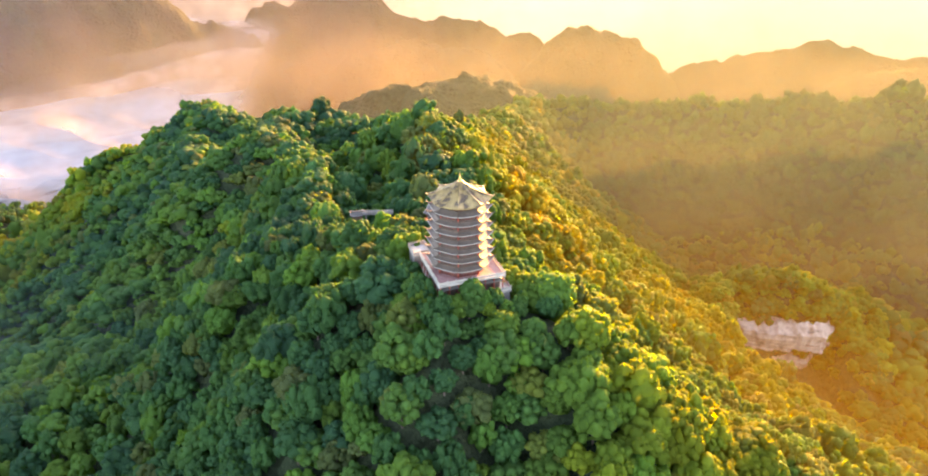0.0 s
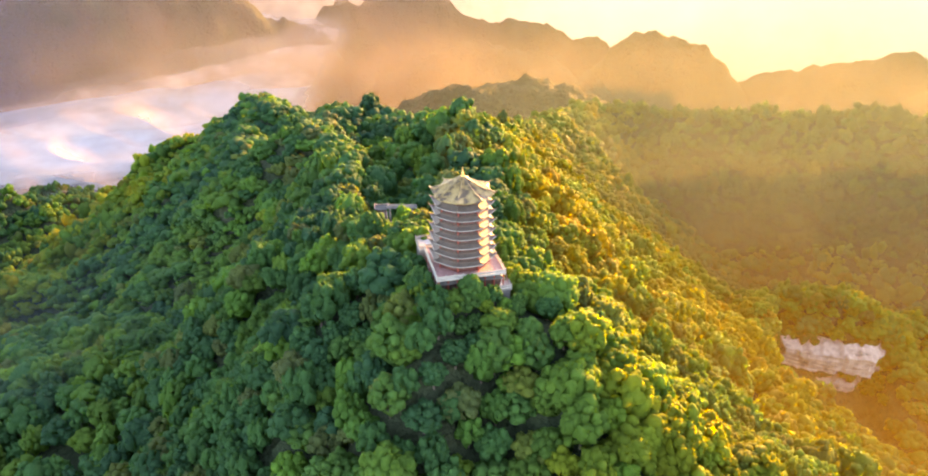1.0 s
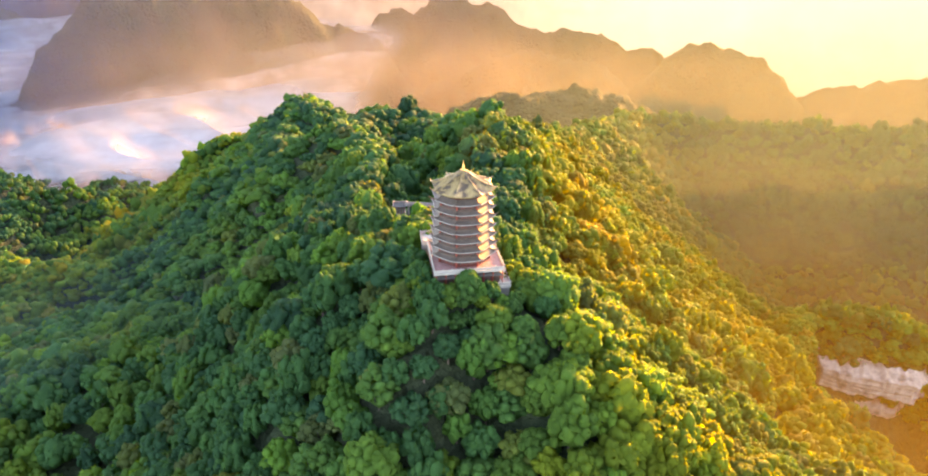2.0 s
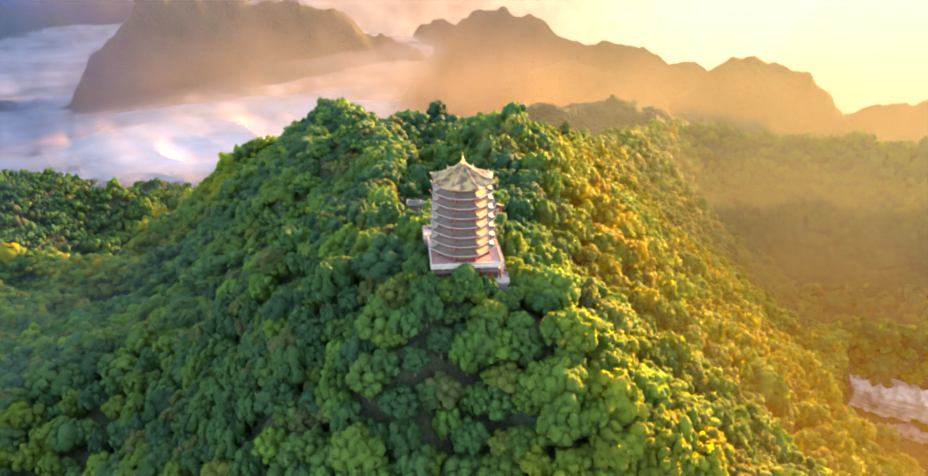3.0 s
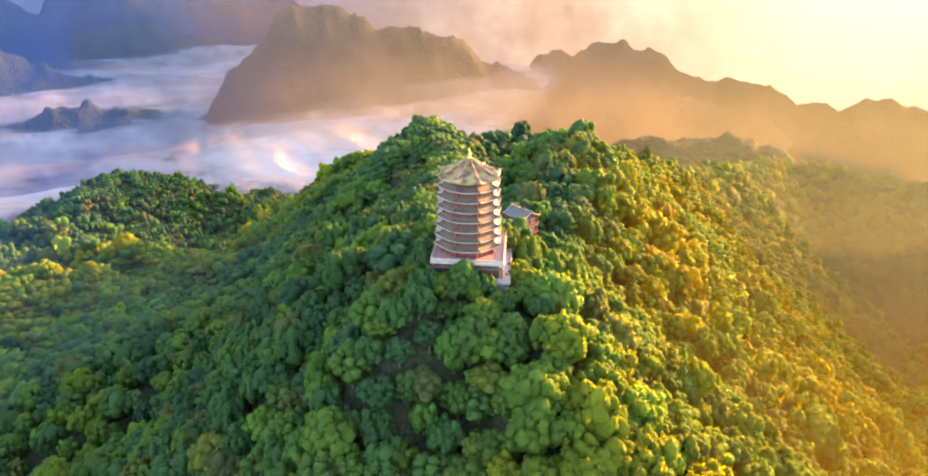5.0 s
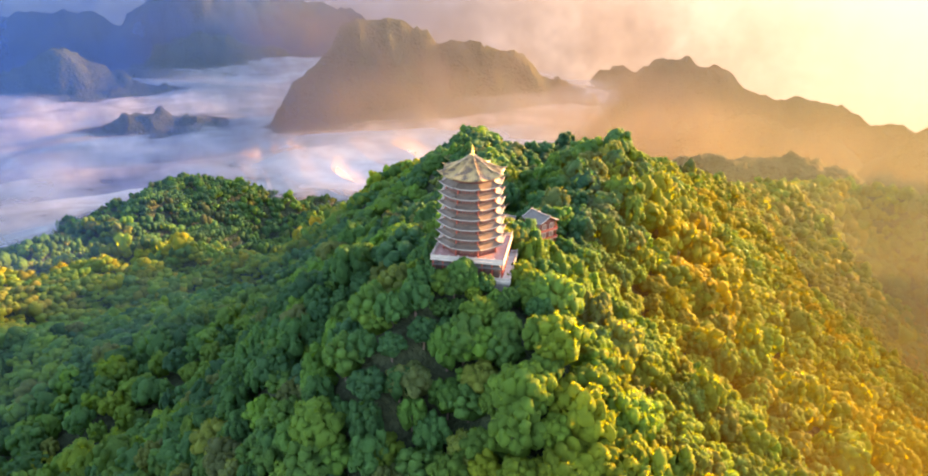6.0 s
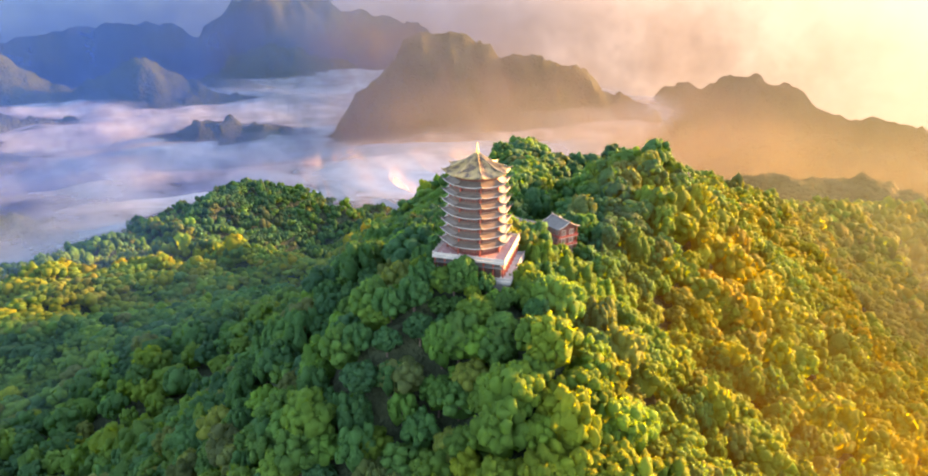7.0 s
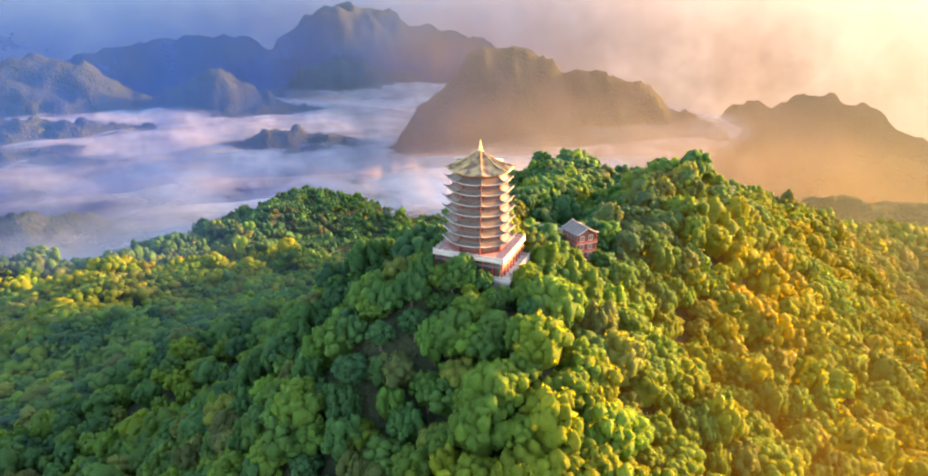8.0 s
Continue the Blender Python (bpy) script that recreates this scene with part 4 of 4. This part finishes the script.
def build_terrace():
    t = empty("stone_terrace", pose(SUMMIT[0] + 0.4, SUMMIT[1] + 0.4, 0, 0, 0, FACE))
    tagged(t, "white stone terrace on red walls carrying the pagoda", "terrace")
    h = 10.6
    part("slab", boxed(-h, h, -h, h, -0.75, -0.02, bevel=0.06), WHITE, t, "white stone slab")
    part("paving", boxed(-h + 0.5, h - 0.5, -h + 0.5, h - 0.5, -0.02, 0.03, bevel=0.0), PAVING, t, "pinkish paving")
    balustrade(t, -h + 0.2, h - 0.2, -h + 0.2, h - 0.2, 0.0)
    part("lower_wall", boxed(-h + 1.6, h - 1.6, -h + 1.6, h - 1.6, -5.4, -0.75, bevel=0.0), REDWALL, t, "faded red wall")
    column = None
    door = None
    for side in range(4):
        turn = Matrix.Rotation(side * math.pi / 2, 4, "Z")
        for i in range(7):
            x = -h + 0.7 + i * (2 * h - 1.4) / 7
            m = turn @ Matrix.Translation((x, -h + 0.7, 0))
            if column is None:
                column = part("column", lathe([(0.26, -5.4), (0.24, -0.75)], 8), RED, t, "red lacquered column")
                column.matrix_basis = m
                door = part("lattice_door", boxed(0.5, 2.2, 0.80, 0.95, -4.9, -1.6, bevel=0.02), DARKWOOD, t, "dark lattice door")
                door.matrix_basis = m
            else:
                share(column, t, m)
                share(door, t, m)
    g = h + 1.9
    # the lower terrace and its sloping tiled skirt
    part("lower_slab", boxed(-h + 0.6, g, -h - 0.4, h - 0.6, -6.3, -5.4, bevel=0.06), WHITE, t, "white stone slab")
    part("footing", boxed(-h + 1.0, g - 0.4, -h, h - 1.0, -16, -6.3, bevel=0.0), CONCRETE, t, "weathered concrete footing")
    balustrade(t, -h + 0.8, g - 0.2, -h - 0.2, h - 0.8, -5.4)
    bm = bmesh.new()
    for side in range(4):
        q = Matrix.Rotation(side * math.pi / 2, 4, "Z")
        v = [bm.verts.new(q @ Vector(p)) for p in ((-h + 1.5, -h + 1.5, -1.5), (h - 1.5, -h + 1.5, -1.5), (h - 0.3, -h + 0.3, -2.1), (-h + 0.3, -h + 0.3, -2.1))]
        w = [bm.verts.new(p.co - Vector((0, 0, 0.2))) for p in v]
        bm.faces.new(v), bm.faces.new(w[::-1])
        for i in range(4):
            bm.faces.new((v[i], v[(i + 1) % 4], w[(i + 1) % 4], w[i]))
    part("skirt_roof", bm, TILE_DARK, t, "dark tiled skirt roof")


def gable_roof(length, depth, z, rise, over, thick=0.25):
    """A sweeping gabled roof along x, hollow in section."""
    bm = bmesh.new()
    rows, cols = 8, 10
    rings = []
    for j in range(-rows, rows + 1):
        u = j / rows
        ring = []
        for i in range(cols + 1):
            s = 2 * i / cols - 1
            x = s * (length / 2 + over)
            y = u * (depth / 2 + over)
            h = z + rise * (1 - abs(u)) ** 1.35 - 0.35 * abs(u) * 0 + 0.5 * abs(s) ** 4 * (0.3 + 0.7 * abs(u))
            ring.append((x, y, h))
        rings.append(ring)
    up = [[bm.verts.new(p) for p in r] for r in rings]
    dn = [[bm.verts.new((p[0], p[1], p[2] - thick)) for p in r] for r in rings]
    for j in range(2 * rows):
        for i in range(cols):
            bm.faces.new((up[j][i], up[j][i + 1], up[j + 1][i + 1], up[j + 1][i]))
            bm.faces.new((dn[j][i], dn[j + 1][i], dn[j + 1][i + 1], dn[j][i + 1]))
        for i in (0, cols):
            bm.faces.new((up[j][i], up[j + 1][i], dn[j + 1][i], dn[j][i]))
    for j in (0, 2 * rows):
        for i in range(cols):
            bm.faces.new((up[j][i], up[j][i + 1], dn[j][i + 1], dn[j][i]))
    return bm


def framed(window, way, a, b, out, z0, z1):
    """A pale wooden frame with a middle post round one window."""
    bm = bmesh.new()
    for p, q, r, t in ((a - 0.14, b + 0.14, z0 - 0.14, z0 + 0.06), (a - 0.14, b + 0.14, z1 - 0.06, z1 + 0.14), (a - 0.14, a + 0.08, z0, z1), (b - 0.08, b + 0.14, z0, z1), ((a + b) / 2 - 0.07, (a + b) / 2 + 0.07, z0, z1)):
        if way == "x":
            box(bm, p, q, out - 0.06, out + 0.06, r, t)
        else:
            box(bm, out - 0.06, out + 0.06, p, q, r, t)
    part("window_frame", bm, WHITE, window, "pale painted window frame")


def build_hall(name, m, length, depth, height, label, wall_material, storeys=2, rise=2.6):
    hall = empty(name, m)
    tagged(hall, label, "hall")
    part("footing", boxed(-length / 2 - 0.6, length / 2 + 0.6, -depth / 2 - 0.6, depth / 2 + 0.6, -18, 0), CONCRETE, hall, "weathered concrete footing")
    part("wall", boxed(-length / 2, length / 2, -depth / 2, depth / 2, 0, height, bevel=0.0), wall_material, hall)
    for x in (-length / 2 + 0.02, length / 2 - 0.02):
        bm = bmesh.new()
        a = [bm.verts.new((x + d, y, z)) for d in (-0.1, 0.1) for y, z in ((-depth / 2, height), (depth / 2, height), (0, height + rise * 0.85))]
        for f in ((0, 1, 2), (5, 4, 3), (0, 3, 4, 1), (1, 4, 5, 2), (2, 5, 3, 0)):
            bm.faces.new([a[i] for i in f])
        part("gable", bm, wall_material, hall)
    roof = part("roof", gable_roof(length, depth, height, rise, 1.1), TILE_DARK, hall, "dark tiled sweeping gabled roof")
    part("roof_ridge", tube([(-length / 2 - 1.1, 0, height + rise + 0.75), (-length / 2, 0, height + rise + 0.3), (0, 0, height + rise + 0.15), (length / 2, 0, height + rise + 0.3), (length / 2 + 1.1, 0, height + rise + 0.75)], [0.14, 0.2, 0.2, 0.2, 0.14]), CONCRETE, roof, "pale ridge with raised ends")
    for end in (-1, 1):
        for side in (-1, 1):
            pts = [(end * (length / 2 + 1.1), side * u * (depth / 2 + 1.1), height + rise * (1 - u) ** 1.35 + 0.5 * (0.3 + 0.7 * u) + 0.1) for u in (0, 0.25, 0.5, 0.75, 1)]
            part("barge_ridge", tube(pts, [0.13] * 5, 6), WHITE, roof, "pale edge ridge")
    for s in range(storeys):
        z0 = s * height / storeys
        z1 = (s + 1) * height / storeys
        if s:
            part("balcony", boxed(-length / 2 - 0.9, length / 2 + 0.9, -depth / 2 - 0.9, depth / 2 + 0.9, z0 - 0.15, z0 + 0.05), WHITE, hall, "pale balcony slab")
        for side in (-1, 1):
            n = max(3, round(length / 2.2))
            for i in range(n + 1):
                x = -length / 2 + i * length / n
                part("column", lathe([(0.16, z0), (0.15, z1)], 7), RED, hall, "red lacquered column").location = (x, side * (depth / 2 + 0.75), 0)
                if i < n:
                    window = part("window", boxed(x + 0.4, x + length / n - 0.4, side * depth / 2 - 0.08, side * depth / 2 + 0.08, z0 + 0.8, z1 - 0.6, bevel=0.02), GLASSY, hall, "dark lattice window")
                    framed(window, "x", x + 0.4, x + length / n - 0.4, side * (depth / 2 + 0.1), z0 + 0.8, z1 - 0.6)
        for end in (-1, 1):
            for y in (-depth / 4, depth / 4):
                window = part("window", boxed(end * length / 2 - 0.08, end * length / 2 + 0.08, y - 0.8, y + 0.8, z0 + 0.8, z1 - 0.6, bevel=0.02), GLASSY, hall, "dark lattice window")
                framed(window, "y", y - 0.8, y + 0.8, end * (length / 2 + 0.1), z0 + 0.8, z1 - 0.6)
            if s:
                part("rail", boxed(end * (length / 2 + 0.85) - 0.06, end * (length / 2 + 0.85) + 0.06, -depth / 2 - 0.9, depth / 2 + 0.9, z0 + 0.05, z0 + 0.9), RED, hall, "red balcony rail")
        if s:
            for side in (-1, 1):
                part("rail", boxed(-length / 2 - 0.9, length / 2 + 0.9, side * (depth / 2 + 0.85) - 0.06, side * (depth / 2 + 0.85) + 0.06, z0 + 0.05, z0 + 0.9), RED, hall, "red balcony rail")
    return hall


build_pagoda()
build_terrace()
build_hall("temple_hall", pose(-9.5, 257, -27.5, 0, 0, -25), 9.0, 7.5, 10.2, "three-storey red temple hall with dark tiled roof among trees", REDWALL, 3)
build_hall("small_pavilion", pose(-49, 283, -34.5, 0, 0, 10), 4.0, 3.2, 3.4, "small grey pavilion with a curved roof among trees", CONCRETE, 1, 1.4)


def build_mast():
    """A slim four-legged steel frame with a small cabin on top."""
    t = empty("lookout_mast", pose(-21, 464, -58, 0, 0, 15))
    tagged(t, "pale slim steel lookout mast above the tree tops", "mast")
    part("base", boxed(-1.6, 1.6, -1.6, 1.6, -6, 0.4), CONCRETE, t, "concrete base")
    foot, head = 1.25, 0.85
    for a, b in ((-1, -1), (1, -1), (1, 1), (-1, 1)):
        part("leg", tube([(a * foot, b * foot, 0.3), (a * head, b * head, 9.5)], [0.14, 0.12], 6), WHITE, t)
    for k in range(5):
        z0, z1 = 0.6 + 1.75 * k, 2.35 + 1.75 * k
        w0, w1 = foot - (foot - head) * z0 / 9.5, foot - (foot - head) * z1 / 9.5
        for side in range(4):
            q = Matrix.Rotation(side * math.pi / 2, 4, "Z")
            for e in (-1, 1):
                part("brace", tube([q @ Vector((e * w0, -w0, z0)), q @ Vector((-e * w1, -w1, z1))], [0.06, 0.06], 4), WHITE, t)
    part("platform", boxed(-1.3, 1.3, -1.3, 1.3, 9.4, 9.6), WHITE, t)
    part("cabin", boxed(-0.8, 0.8, -0.8, 0.8, 9.6, 11.4), WHITE, t, "small pale cabin")
    part("cap", lathe([(1.25, 11.4), (0.7, 11.9), (0.1, 12.4)], 4, math.pi / 4), TILE_DARK, t, "dark pointed cap")


build_mast()


def build_annex():
    a = empty("side_terrace", pose(-14.6, 196.8, -1.8, 0, 0, FACE))
    tagged(a, "small white side terrace with balustrade beside the pagoda", "terrace")
    part("slab", boxed(-2.9, 2.9, -3.6, 3.6, -0.6, 0, bevel=0.05), WHITE, a, "white stone slab")
    part("footing", boxed(-2.6, 2.6, -3.3, 3.3, -12, -0.6, bevel=0.0), CONCRETE, a, "weathered concrete footing")
    balustrade(a, -2.75, 2.75, -3.45, 3.45, 0.0)


build_annex()


def build_walkway():
    w = empty("walkway", pose(-40, 283, -30.5, 0, 0, 4))
    tagged(w, "grey concrete walkway with a low parapet on the wooded ridge", "walkway")
    part("deck", boxed(-6.5, 7.5, -1.1, 1.1, -0.4, 0), CONCRETE, w)
    for y in (-1.0, 1.0):
        part("parapet", boxed(-6.5, 7.5, y - 0.12, y + 0.12, 0, 1.0), CONCRETE, w)
    for x in (-5, 0, 5.5):
        part("pier", boxed(x - 0.4, x + 0.4, -0.7, 0.7, -19, -0.4), CONCRETE, w)


build_walkway()


# ---------------------------------------------------------------- the bare cliff below the eastern bluff
def build_cliff():
    """Two bands of bare rock, the upper one overhanging, with a ragged outline that runs back into the slope."""
    rows, cols = 80, 150
    u, v = np.meshgrid(np.linspace(-1, 1, cols), np.linspace(0, 1, rows))
    x = 44 * u - 5
    z = -28 + 46 * v
    wave = 0.10 * fbm(x / 11, z * 0 + 2.5, 6, 3)
    upper = smooth(0.52, 0.57, v + wave) * smooth(0.98, 0.88, v + wave) * smooth(-0.85, -0.55, u + 2 * wave)
    lower = smooth(0.18, 0.24, v + 0.6 * wave) * smooth(0.45, 0.36, v + 0.6 * wave) * smooth(0.7, 0.35, u + 2 * wave)
    out = 14.5 * upper + 13.5 * lower - 7.5
    out = out + 2.4 * fbm(x / 10, z / 20, 3, 4) + 0.9 * np.abs(fbm(x / 4, z / 34, 8, 3)) + 1.3 * fbm(x / 40, z / 2.2, 12, 3)
    edge = np.abs(u) + 0.22 * fbm(x / 8, z / 8, 15, 3)
    out = out + 4 * (1 - u * u) - 18 * smooth(0.66, 0.98, edge)
    verts = np.stack([x, -out, z], -1).reshape(-1, 3)
    ob = new("cliff", tri_mesh("cliff", verts, grid_faces(rows, cols), ROCK, False))
    ob.matrix_world = pose(243, 424, -207, 0, 0, -14)
    tagged(ob, "pale weathered rock cliff with an overhang below woods", "cliff", kind="structure")


build_cliff()
